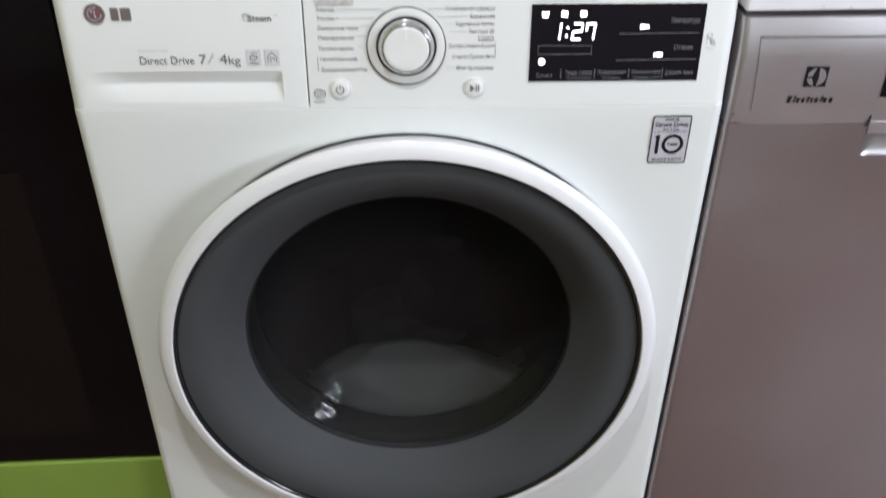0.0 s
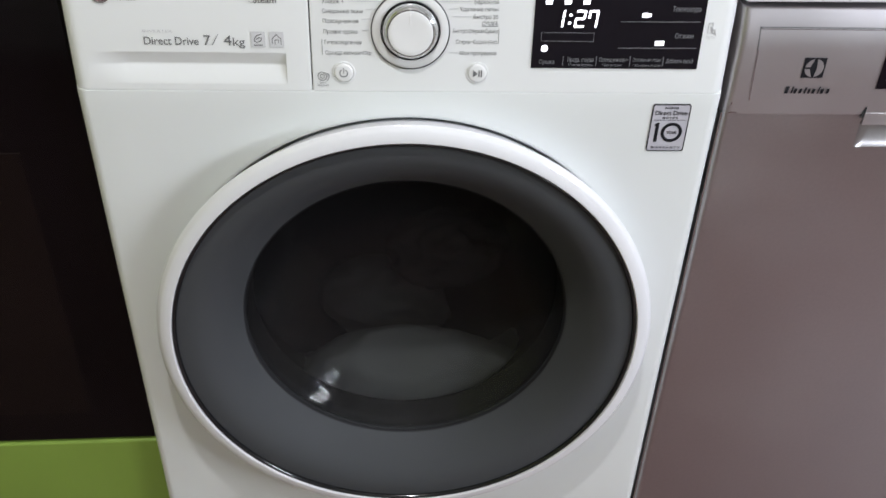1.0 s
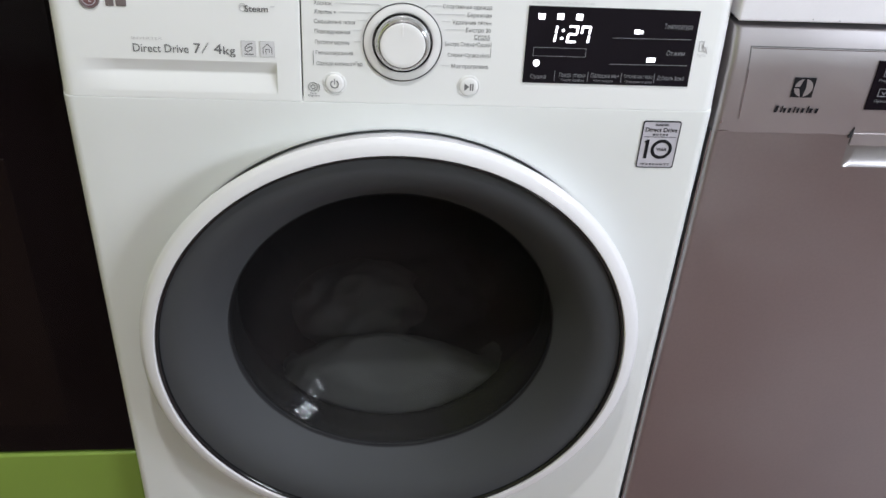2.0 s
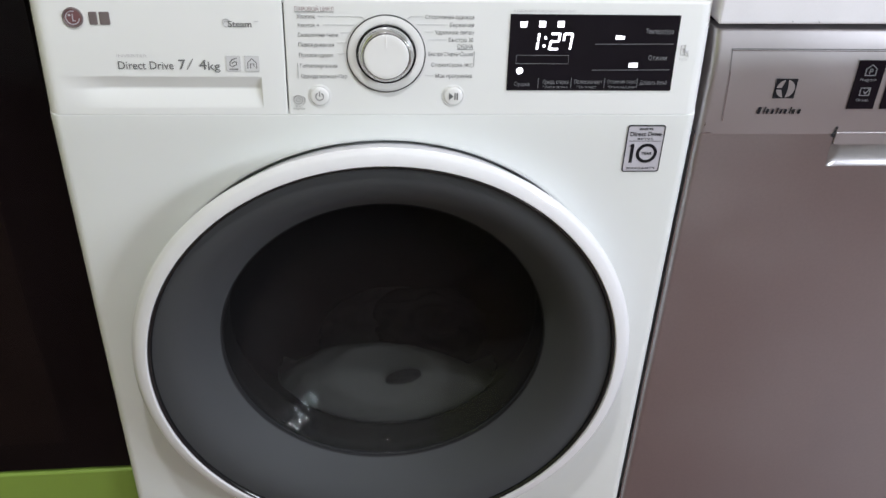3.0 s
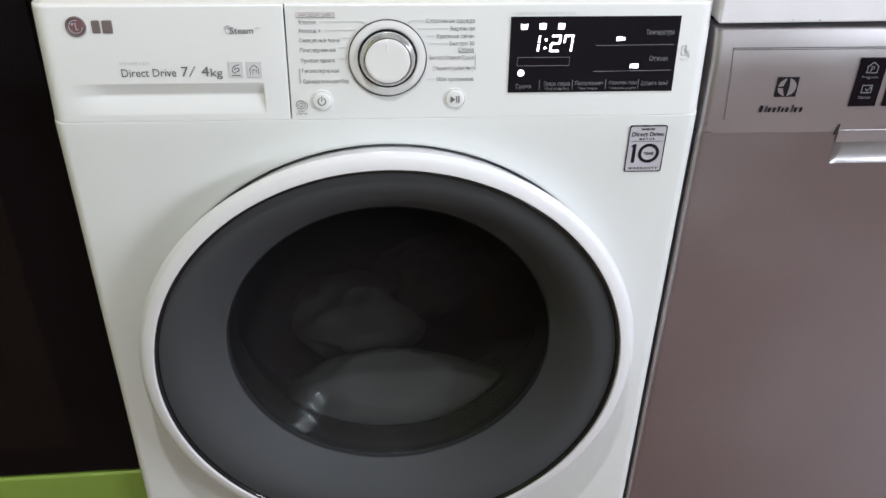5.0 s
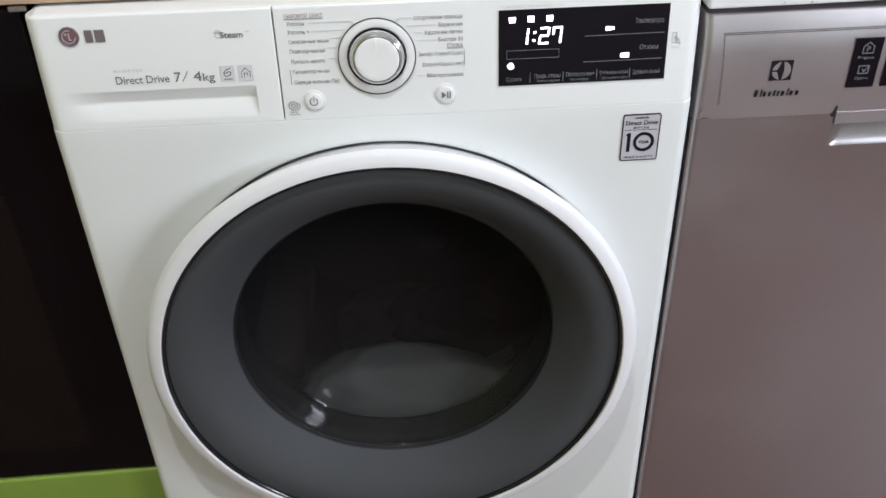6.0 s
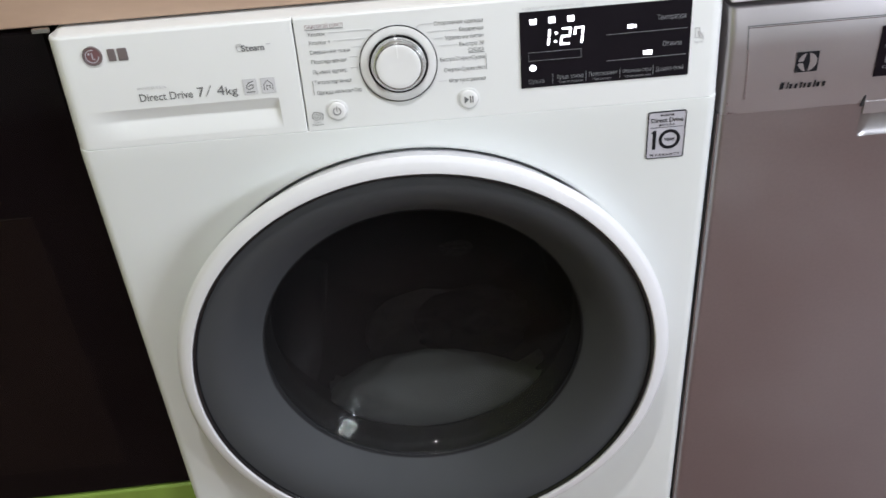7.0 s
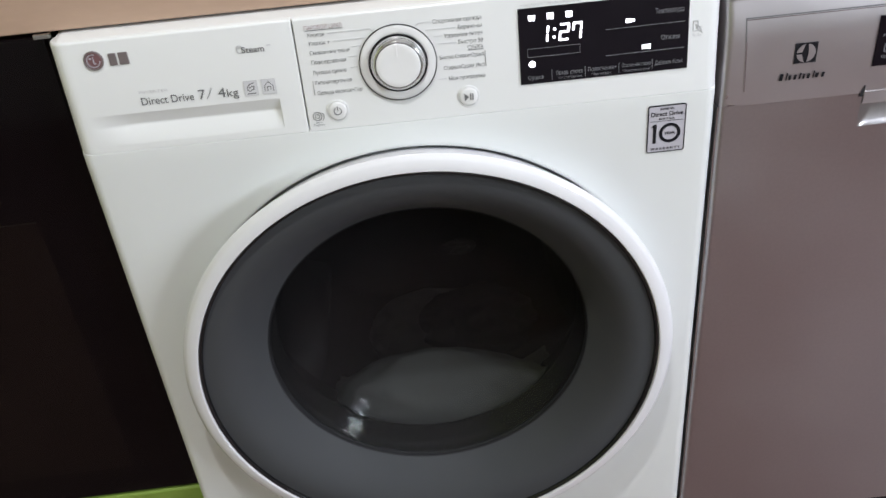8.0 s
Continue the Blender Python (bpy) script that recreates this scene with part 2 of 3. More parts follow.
def word(text, u, v, size, mat, parent, m, align="LEFT", w=0.0006, width=None, name="lettering", bold=0.0):
    """Printed lettering as a thin mesh; size is the height of the capitals; width squeezes the line to a length."""
    def glyphs(body, cap):
        cu = bpy.data.curves.new(name, "FONT")
        cu.body, cu.size, cu.offset, cu.resolution_u = body, cap / 0.72, bold, 3
        tmp = new("tmp", cu)
        made = bpy.data.meshes.new_from_object(tmp.evaluated_get(bpy.context.evaluated_depsgraph_get()))
        bpy.data.objects.remove(tmp)
        bpy.data.curves.remove(cu)
        return made
    if "н" in text:      # the built-in small letter fills its gaps: a shrunk capital takes its place
        bm, pen = bmesh.new(), 0.0
        for k, run in enumerate(text.split("н")):
            for body, cap in ([("Н", size * 0.745)] if k else []) + ([(run, size)] if run else []):
                me = glyphs(body, cap)
                lo = min(q.co.x for q in me.vertices)
                for q in me.vertices:
                    q.co.x += pen - lo
                pen = max(q.co.x for q in me.vertices) + 0.13 * size
                bm.from_mesh(me)
                bpy.data.meshes.remove(me)
        me = bpy.data.meshes.new(name)
        bm.to_mesh(me)
        bm.free()
    else:
        me = glyphs(text, size)
    xs = [q.co.x for q in me.vertices] or [0]
    lo, hi = min(xs), max(xs)
    k = width / (hi - lo) if width else 1.0
    off = {"LEFT": u, "RIGHT": u - k * (hi - lo), "CENTER": u - k * (hi - lo) / 2}[align]
    for q in me.vertices:
        q.co = ((q.co.x - lo) * k + off, q.co.y + v - size / 2, w)
    me.name = name
    me.materials.clear()
    me.materials.append(mat)
    ob = new(name, me)
    ob.parent = parent
    ob.matrix_basis = m
    return ob


# ---- the room ----
RX0, RX1, RY0, RY1, RZ = -1.6, 2.0, -2.4, 0.62, 2.6


def room():
    fl = link("floor", box(RX0, RX1, RY0, RY1, -0.08, -0.004), FLOORW)
    tagged(fl, "dark brown wooden plank floor of the kitchen", "floor", kind="structure")
    ce = link("ceiling", box(RX0, RX1, RY0, RY1, RZ, RZ + 0.1), CEILP)
    tagged(ce, "plain white painted kitchen ceiling", "ceiling", kind="structure")
    for name, b, mt, lab in (("wall_back", (RX0 - 0.1, RX1 + 0.1, RY1, RY1 + 0.1, -0.08, RZ), WALLP, "cream painted wall behind the kitchen units"),
                             ("wall_front", (RX0 - 0.1, RX1 + 0.1, RY0 - 0.1, RY0, -0.08, RZ), WALLP, "cream painted wall opposite the kitchen units"),
                             ("wall_left", (RX0 - 0.1, RX0, RY0, RY1, -0.08, RZ), GREENWALL, "pale green painted kitchen side wall")):
        tagged(link(name, box(*b), mt), lab, "wall", kind="structure")
    y0, y1, z0, z1 = -1.9, -0.5, 0.9, 2.2
    bm = bmesh.new()
    for b in ((RX1, RX1 + 0.12, RY0, y0, -0.08, RZ), (RX1, RX1 + 0.12, y1, RY1, -0.08, RZ), (RX1, RX1 + 0.12, y0, y1, -0.08, z0), (RX1, RX1 + 0.12, y0, y1, z1, RZ)):
        box(*b, bm=bm)
    tagged(link("wall_right", bm, WALLP), "cream painted wall with a window opening", "wall", kind="structure")
    win = thing("window_1", "white framed kitchen window with clear panes", "window", kind="structure")
    bm = bmesh.new()
    cuts = [(-1.81, -1.49), (-1.36, -1.04), (-0.91, -0.59)]
    box(RX1 + 0.03, RX1 + 0.09, y0, y1, z0, z0 + 0.06, 0.006, bm)
    box(RX1 + 0.03, RX1 + 0.09, y0, y1, z1 - 0.06, z1, 0.006, bm)
    for a, b in ((y0, -1.81), (-1.49, -1.36), (-1.04, -0.91), (-0.59, y1)):
        box(RX1 + 0.03, RX1 + 0.09, a, b, z0 + 0.061, z1 - 0.061, 0.006, bm)
    part("window_frame", bm, FRAMEW, win)
    for a, b in cuts:
        pane = part("pane", box(RX1 + 0.055, RX1 + 0.061, a, b, z0 + 0.06, z1 - 0.06), PANE, win)
        pane.visible_shadow = False
    part("window_sill", box(RX1 - 0.12, RX1 + 0.03, y0 - 0.04, y1 + 0.04, z0 - 0.03, z0 - 0.001, 0.005), FRAMEW, win)
    lamp = thing("ceiling_lamp", "round white ceiling lamp with a glowing diffuser", "lamp")
    part("base", lathe([(0, 2.598), (0.13, 2.598), (0.13, 2.57), (0.12, 2.56), (0, 2.56)], 48, c=(-0.05, -0.72)), FRAMEW, lamp)
    part("diffuser", lathe([(0, 2.559), (0.11, 2.559), (0.105, 2.545), (0.07, 2.533), (0, 2.53)], 48, c=(-0.05, -0.72)), LAMPG, lamp, smooth=True)


room()

# ---- washing machine ----
BOWL = 1.31      # angle of the glass at its edge


def bowl_depth(rad):
    """How far behind the front plane the door glass lies at a distance from its middle."""
    a = math.asin(min(1.0, rad / 0.1764 * math.sin(BOWL)))
    return 0.0100 + 0.0740 * (math.cos(a) - math.cos(BOWL)) / (1 - math.cos(BOWL))


DX, DZ = 0.0026, 0.4418      # the door's middle


def back_depth(rad):
    """The inner face of the glass, more deeply curved than the outer one."""
    return bowl_depth(rad) + 0.004 + 0.024 * (1 - (rad / 0.1764) ** 2)


machine = thing("washing_machine", "white front-loading washing machine with smoked round door, under a beige worktop", "washing machine")


def washing_machine():
    M = machine
    S = -0.0842       # seam between drawer and panel
    # cabinet: sides, top and back as one shell, open at the front
    bm = bmesh.new()
    for b in ((-0.2975, -0.2905, 0.03, 0.56, 0.012, 0.819), (0.2905, 0.2975, 0.03, 0.56, 0.012, 0.819), (-0.2905, 0.2905, 0.03, 0.56, 0.811, 0.819), (-0.2905, 0.2905, 0.553, 0.56, 0.012, 0.811), (-0.2905, 0.2905, 0.03, 0.553, 0.012, 0.02)):
        box(*b, bm=bm)
    part("cabinet", bm, WHITE, M)
    # top cover: rises slightly towards the back, with rounded front corners
    bm = bmesh.new()
    sec = [(0.0125, 0.8205), (0.0125, 0.8238), (0.0140, 0.8247), (0.0300, 0.8262), (0.555, 0.8262), (0.555, 0.8205)]
    rows_ = []
    for x, dy, dz in ((-0.2972, 0.010, -0.004), (-0.2955, 0.004, -0.0015), (-0.2900, 0, 0), (0.2900, 0, 0), (0.2955, 0.004, -0.0015), (0.2972, 0.010, -0.004)):
        rows_.append([bm.verts.new((x, y + (dy if y < 0.1 else 0), max(0.8205, z + dz) if z > 0.821 else z)) for y, z in sec])
    for a, b in zip(rows_, rows_[1:]):
        for i in range(len(sec)):
            j = (i + 1) % len(sec)
            bm.faces.new((a[i], a[j], b[j], b[i]))
    bm.faces.new(rows_[0])
    bm.faces.new(rows_[-1])
    part("top_cover", bm, WHITE_P, M)
    for x in (-0.25, 0.25):
        for y in (0.08, 0.5):
            part("foot", lathe([(0, 0.014), (0.012, 0.014), (0.012, 0.006), (0.022, 0.006), (0.022, -0.004), (0, -0.004)], 24, c=(x, y)), RUBBER, M)
    # front sheet with the round opening of the drum
    s = 0.262
    sq = (DX - s, DX + s, DZ - s, DZ + s)
    bm = slab(-0.2985, 0.2985, 0.03, 0.7199, 0.011, 0.011, 0.012, 0.0016, 0.05, us=(sq[0], sq[1]), vs=(sq[2], sq[3]),
              skip=lambda u, v: sq[0] < u < sq[1] and sq[2] < v < sq[3])
    n = 128
    rings = [[] for _ in range(7)]
    for i in range(n):
        a = 2 * math.pi * i / n
        c, d = math.cos(a), math.sin(a)
        k = s / max(abs(c), abs(d))
        for q, (rad, w) in enumerate(((k, 0), (0.2555, 0), (0.2533, -0.0004), (0.2515, -0.0014), (0.2503, -0.0030), (0.2498, -0.006), (0.2498, -0.026))):
            rings[q].append(bm.verts.new((DX + rad * c, DZ + rad * d, w)))
    for p, q in zip(rings, rings[1:]):
        for i in range(n):
            j = (i + 1) % n
            bm.faces.new((p[i], p[j], q[j], q[i]))
    sharp(part("front_panel", bm, WHITE, M, m=FM))
    # dark joint behind the seams of the control panel
    part("joint", box(S - 0.006, S + 0.006, 0.014, 0.03, 0.705, 0.818), GAP, M)
    part("backing", box(-0.290, 0.290, 0.016, 0.0295, 0.69, 0.8185), WHITE_P, M)
    part("door_recess", lathe([(0.2535, -0.024), (0.2, -0.026), (0.198, -0.03)], 96, c=(DX, DZ)), WHITE_P, M, m=FM, smooth=True)
    # detergent drawer with its scooped grip

    def scoop(u, v):
        if not (0.006 < v < 0.0352) or not (-0.281 < u < -0.1062):
            return 0.0
        f = 1.0 if u > -0.245 else max(0.0, (u + 0.281) / 0.036) ** 1.3
        e = min(1.0, (-0.1062 - u) / 0.007)
        t = (v - 0.006) / 0.0175
        g = t ** 1.2 if t < 1 else max(0.0, (0.0352 - v) / 0.0117) ** 0.9
        return -0.0048 * f * g * (1 - (1 - e) ** 2) ** 0.5
    us = [-0.281 + 0.036 * k / 8 for k in range(9)] + [-0.1062 - 0.007 * (k / 7) ** 2 for k in range(8)] + [-0.1058, -0.2816, -0.2, -0.16]
    vs = [0.0055] + [0.006 + 0.0175 * k / 10 for k in range(11)] + [0.0235 + 0.0117 * k / 9 for k in range(10)] + [0.0357]
    sharp(part("detergent_drawer", slab(-0.2985, S - 0.0006, 0.0001, 0.1050, 0.013, 0.001, 0.0, 0.003, 0.03, us=us, vs=vs, shape=scoop), WHITE_P, M, m=PM), 40)
    panel = sharp(part("control_panel", slab(S + 0.0006, 0.2985, 0.0001, 0.1050, 0.001, 0.013, 0.0, 0.003, 0.03), WHITE_P, M, m=PM))
    # door
    door = sharp(part("door", lathe([(0.2362, -0.012), (0.2450, -0.010), (0.2470, -0.002), (0.2480, 0.010), (0.2520, 0.0220), (0.2588, 0.0294), (0.2601, 0.0306), (0.2605, 0.0316), (0.2602, 0.0326), (0.2584, 0.0346), (0.2564, 0.0364), (0.2552, 0.0371), (0.2508, 0.0385), (0.2468, 0.0391), (0.2454, 0.0392), (0.2446, 0.0386), (0.2443, 0.0376), (0.2440, 0.034)], 192, c=(DX, DZ)), RINGW, M, "glossy white outer door ring", FM), 24)
    part("door_rim", lathe([(0.2444, 0.033), (0.2440, 0.0372), (0.2424, 0.0380), (0.2410, 0.0366), (0.2402, 0.0345), (0.2398, 0.032)], 160, c=(DX, DZ)), BLACKRIM, door, "thin glossy black rim", smooth=True)
    prof = []
    for k in range(25):
        t = k / 24
        prof.append((0.2400 - (0.2400 - 0.1784) * t, 0.0335 - 0.0420 * t + 0.0135 * math.sin(math.pi * t)))
    prof += [(0.1774, -0.0098), (0.1768, -0.0116), (0.1768, -0.019)]
    part("smoked_ring", lathe(prof, 160, c=(DX, DZ)), SMOKE, door, "dark grey smoked plastic ring", smooth=True)
    bowl = [(rr, -bowl_depth(rr)) for rr in (0.1764 * math.sin(BOWL * k / 28) / math.sin(BOWL) for k in range(28, -1, -1))]
    back = [(rr * 0.99, -back_depth(rr)) for rr, w in reversed(bowl)]
    part("door_glass", lathe(bowl + back, 128, c=(DX, DZ)), GLASS, door, "dark tinted bowl-shaped door glass", smooth=True)
    part("glass_lip", lathe([(0.1768, -0.0090), (0.1763, -0.0092), (0.1759, -0.0100), (0.1757, -0.012)], 128, c=(DX, DZ)), MATTEBLACK, door, smooth=True)
    # gasket behind the glass
    part("door_gasket", lathe([(0.198, -0.027), (0.1815, -0.030), (0.1795, -0.040), (0.1764, -0.052), (0.1745, -0.057), (0.1745, -0.061), (0.1850, -0.067), (0.2030, -0.074), (0.2080, -0.085), (0.2080, -0.104)], 96, c=(DX, DZ)), RUBBER, M, "dark rubber door gasket", FM, True)
    # knob
    K = (0.0047, 0.0564)
    dial = part("dial", lathe([(0.0344, -0.001), (0.0344, 0.0008), (0.0338, 0.0014), (0.0320, 0.0017), (0.0290, 0.0018), (0.0270, 0.0016), (0.0265, 0.0010), (0.0264, -0.003)], 72, c=K), WHITE_B, M, "white flange of the programme knob", PM, True)
    part("dial_rim", lathe([(0.0351, -0.001), (0.0351, 0.0014), (0.0348, 0.0019), (0.0344, 0.0014), (0.0344, -0.001)], 72, c=K), DARKCH, dial, "thin dark chrome rim", smooth=True)
    part("chrome_band", lathe([(0.0266, -0.002), (0.0266, 0.0017), (0.0262, 0.0023), (0.0257, 0.0017), (0.0255, -0.002)], 72, c=K), DARKCH, dial, "dark chrome band", smooth=True)
    part("knob", lathe([(0.0255, -0.002), (0.0253, 0.0020), (0.0246, 0.0040), (0.0232, 0.0070), (0.0218, 0.0092), (0.0210, 0.0097), (0.0205, 0.0094)], 72, c=K), KNOBSILVER, dial, "polished silver knob skirt", smooth=True)
    part("cap_joint", lathe([(0.0206, 0.0092), (0.0204, 0.0097), (0.0200, 0.0097), (0.0199, 0.0092)], 72, c=K), DARKCH, dial, smooth=True)
    part("knob_cap", lathe([(0.0200, 0.0094), (0.0198, 0.0101), (0.0190, 0.0104), (0.015, 0.0103), (0.008, 0.0102), (0, 0.0102)], 72, c=K), WHITE_B, dial, "white knob cap", smooth=True)
    part("pointer", box(K[0] - 0.0004, K[0] + 0.0004, K[1] + 0.0085, K[1] + 0.0185, 0.0100, 0.0107), POINTER, dial)
    # push buttons
    for c, nm in (((-0.0554, 0.0176), "power_button"), ((0.0656, 0.0180), "start_button")):
        b = part(nm, lathe([(0, 0.0022), (0.006, 0.0021), (0.0080, 0.0017), (0.0088, 0.0009), (0.0090, -0.001)], 48, c=c), WHITE_B, M, "round white push button", PM, True)
        part("button_rim", lathe([(0.0091, -0.001), (0.0092, 0.0008), (0.0098, 0.0009), (0.0103, 0.0002), (0.0104, -0.001)], 48, c=c), WHITE_P, b, smooth=True)
        if nm == "power_button":
            bm = stroke(arc(c[0], c[1], 0.0034, 125, 415, 22), 0.0007, 0.0026)
            stroke([(c[0], c[1] + 0.0004), (c[0], c[1] + 0.0046)], 0.0007, 0.0026, bm=bm)
            part("power_symbol", bm, INK, b)
        else:
            bm = polygon([(c[0] - 0.0040, c[1] - 0.0034), (c[0] + 0.0002, c[1]), (c[0] - 0.0040, c[1] + 0.0034)], 0.0026)
            quad(c[0] + 0.0010, c[1] - 0.0032, c[0] + 0.0021, c[1] + 0.0032, 0.0026, bm=bm)
            quad(c[0] + 0.0031, c[1] - 0.0032, c[0] + 0.0042, c[1] + 0.0032, 0.0026, bm=bm)
            part("start_symbol", bm, INK, b)
    # display
    screen = part("display", slab(0.1142, 0.2677, 0.0233, 0.0928, 0.0006, 0.0006, 0.0006, 0.0006, 0.002, 0.0012), SCREEN, M, "black glass display with white digits", PM)

    def digit(u, v, w, h, on, name="digit"):
        t, g = 0.0018, 0.0006
        bm = bmesh.new()
        seg = {"a": (u + g, v + h - t, u + w - g, v + h), "g": (u + g, v + h / 2 - t / 2, u + w - g, v + h / 2 + t / 2), "d": (u + g, v, u + w - g, v + t),
               "f": (u, v + h / 2 + g, u + t, v + h - g), "b": (u + w - t, v + h / 2 + g, u + w, v + h - g), "e": (u, v + g, u + t, v + h / 2 - g), "c": (u + w - t, v + g, u + w, v + h / 2 - g)}
        for k in on:
            quad(*seg[k], 0.0018, bm=bm)
        for q in bm.verts:
            q.co.x += 0.10 * (q.co.y - v - h / 2)
        part(name, bm, LED, screen)
    digit(0.1392, 0.0612, 0.0020, 0.0155, "fe")
    digit(0.1505, 0.0612, 0.0092, 0.0155, "abged")
    digit(0.1622, 0.0612, 0.0088, 0.0155, "fabc")
    for v in (0.0650, 0.0722):
        part("colon_dot", disc(0.00125, 0.0018, 0.0004, (0.1462 + 0.1 * (v - 0.0687), v), 16), LED, screen)
    for i, u in enumerate((0.1262, 0.1429, 0.1596)):
        if i == 0:
            bm = polygon([(u - 0.0032, 0.0868), (u - 0.0026, 0.0815), (u + 0.0026, 0.0815), (u + 0.0032, 0.0868), (u + 0.0012, 0.0862), (u - 0.0012, 0.0862)], 0.0018)
        else:
            bm = polygon([(u - 0.003, 0.087), (u - 0.0028, 0.0818), (u + 0.0026, 0.0816), (u + 0.003, 0.084), (u + 0.0028, 0.087)], 0.0018)
        part("status_icon", bm, LED, screen)
    bm = quad(0.2104, 0.0710, 0.2128, 0.0746, 0.0018)
    quad(0.2131, 0.0710, 0.2156, 0.0746, 0.0018, bm=bm)
    stroke(arc(0.2176, 0.0727, 0.0010, 60, 300, 8), 0.0006, 0.0018, bm=bm)
    part("temperature_value", bm, LED, screen)
    bm = bmesh.new()
    for k in range(4):      # four small figures
        u = 0.2254 + 0.0020 * k
        quad(u, 0.0456, u + (0.0009 if k == 0 else 0.0017), 0.0496, 0.0018, bm=bm)
    part("spin_value", bm, LED, screen)
    part("indicator", disc(0.0030, 0.0018, 0.0004, (0.1252, 0.0420), 24), LED, screen, "round white indicator light")
    bm = stroke([(0.1215, 0.0563), (0.1690, 0.0563), (0.1690, 0.0486), (0.1215, 0.0486), (0.1215, 0.0563)], 0.0003, 0.0017)
    part("progress_frame", bm, INK_W, screen)
    for v in (0.0667, 0.0428):
        part("dividing_line", stroke([(0.1921, v), (0.2636, v + 0.0005)], 0.0004, 0.0017), INK_W, screen)
    for u in (0.1430, 0.1735, 0.2045, 0.2350):
        part("dividing_line", stroke([(u, 0.0262), (u, 0.0350)], 0.0004, 0.0017), INK_W, screen)
    I4 = Matrix.Identity(4)
    for tx, u, v, s_, wd in (("Температура", 0.2370, 0.0787, 0.0046, 0.0255), ("Отжим", 0.2426, 0.0545, 0.0046, 0.0168), ("Сушка", 0.1210, 0.0297, 0.0040, 0.0140),
                             ("Предв. стирка", 0.1472, 0.0318, 0.0040, 0.0238), ("Полоскание+", 0.1762, 0.0320, 0.0040, 0.0262), ("Отложенная стирка", 0.2072, 0.0322, 0.0036, 0.0262), ("Добавить бельё", 0.2376, 0.0313, 0.0040, 0.0252)):
        word(tx, u, v, s_, INK_W, screen, I4, w=0.0017, width=wd)
    for tx, u, wd in (("* Очистка барабана", 0.1478, 0.0225), ("* Без складок", 0.1792, 0.0180), ("* Блокировка от детей", 0.2078, 0.0255)):
        word(tx, u, 0.0270, 0.0024, INK_W, screen, I4, w=0.0017, width=wd)
    # programme list
    left = (("ПАРОВОЙ ЦИКЛ", 0.0958, -0.0740, 0.0334, INK_R), ("Хлопок", 0.0892, -0.0724, 0.0155, INK), ("Хлопок +", 0.0817, -0.0724, 0.0190, INK), ("Смешанные ткани", 0.0733, -0.0724, 0.0352, INK),
            ("Повседневная", 0.0646, -0.0722, 0.0310, INK), ("Пуховое одеяло", 0.0552, -0.0720, 0.0300, INK), ("Гипоаллергенная", 0.0457, -0.0715, 0.0325, INK), ("Одежда малыша+Пар", 0.0361, -0.0712, 0.0408, INK))
    for tx, v, u, wd, mt in left:
        word(tx, u, v, 0.0037, mt, panel, I4, width=wd)
    right = (("Спортивная одежда", 0.0898, 0.0430, INK), ("Бережная", 0.0828, 0.0212, INK), ("Удаление пятен", 0.0762, 0.0340, INK), ("Быстро 30", 0.0695, 0.0218, INK), ("СУШКА", 0.0637, 0.0140, INK),
             ("Быстро Стирка+Сушка", 0.0568, 0.0396, INK), ("Стирка+Сушка (4кг)", 0.0470, 0.0368, INK), ("Моя программа", 0.0368, 0.0330, INK))
    for tx, v, wd, mt in right:
        word(tx, 0.0820, v, 0.0037, mt, panel, I4, align="RIGHT", width=wd)
    for a, b in (((-0.0740, 0.0932), (-0.0406, 0.0932)), ((0.0680, 0.0611), (0.0820, 0.0611)), ((-0.0738, 0.0475), (-0.0738, 0.0345)), ((0.0834, 0.0590), (0.0834, 0.0452))):
        part("printed_rule", stroke([a, b], 0.00035, 0.0006), INK, panel)
    for ln in (((-0.0540, 0.0895), (-0.0175, 0.0895), (-0.0135, 0.0868)), ((-0.0500, 0.0820), (-0.0225, 0.0820)), ((-0.0352, 0.0752), (-0.0260, 0.0752)), ((-0.0385, 0.0665), (-0.0305, 0.0665)), ((-0.0378, 0.0566), (-0.0320, 0.0566)),
               ((0.0372, 0.0900), (0.0265, 0.0900), (0.0232, 0.0874)), ((0.0585, 0.0828), (0.0320, 0.0828)), ((0.0460, 0.0765), (0.0390, 0.0765)), ((0.0585, 0.0695), (0.0425, 0.0695)), ((0.0470, 0.0370), (0.0395, 0.0370))):
        part("leader_line", stroke(ln, 0.0003, 0.0006), INK_L, panel)
    bm = quad(0.1172, 0.0952, 0.1182, 0.0962, 0.0006)
    part("small_print", bm, INK_L, panel)
    word("удерживайте 3 секунды для доп. опций", 0.1195, 0.0960, 0.0022, INK_L, panel, I4, width=0.0520)
    bm = stroke([(0.2722, 0.0660), (0.2762, 0.0660), (0.2762, 0.0570), (0.2722, 0.0570), (0.2722, 0.0660)], 0.0004, 0.0006)
    stroke([(0.2748, 0.0620), (0.2790, 0.0585), (0.2800, 0.0550)], 0.0006, 0.0006, bm=bm)
    stroke([(0.2742, 0.0628), (0.2772, 0.0604), (0.2796, 0.0606)], 0.0005, 0.0006, bm=bm)
    stroke([(0.2748, 0.0606), (0.2768, 0.0572), (0.2786, 0.0560)], 0.0005, 0.0006, bm=bm)
    part("tap_symbol", bm, INK_L, panel)
    word("Tag On", 0.2712, 0.0532, 0.0024, INK_L, panel, I4, width=0.0080)
    c = (-0.0748, 0.0140)
    bm = ring(0.0037, 0.0042, 0.0006, 0.0003, c, 32)
    ring(0.0017, 0.0021, 0.0006, 0.0003, c, 16, bm)
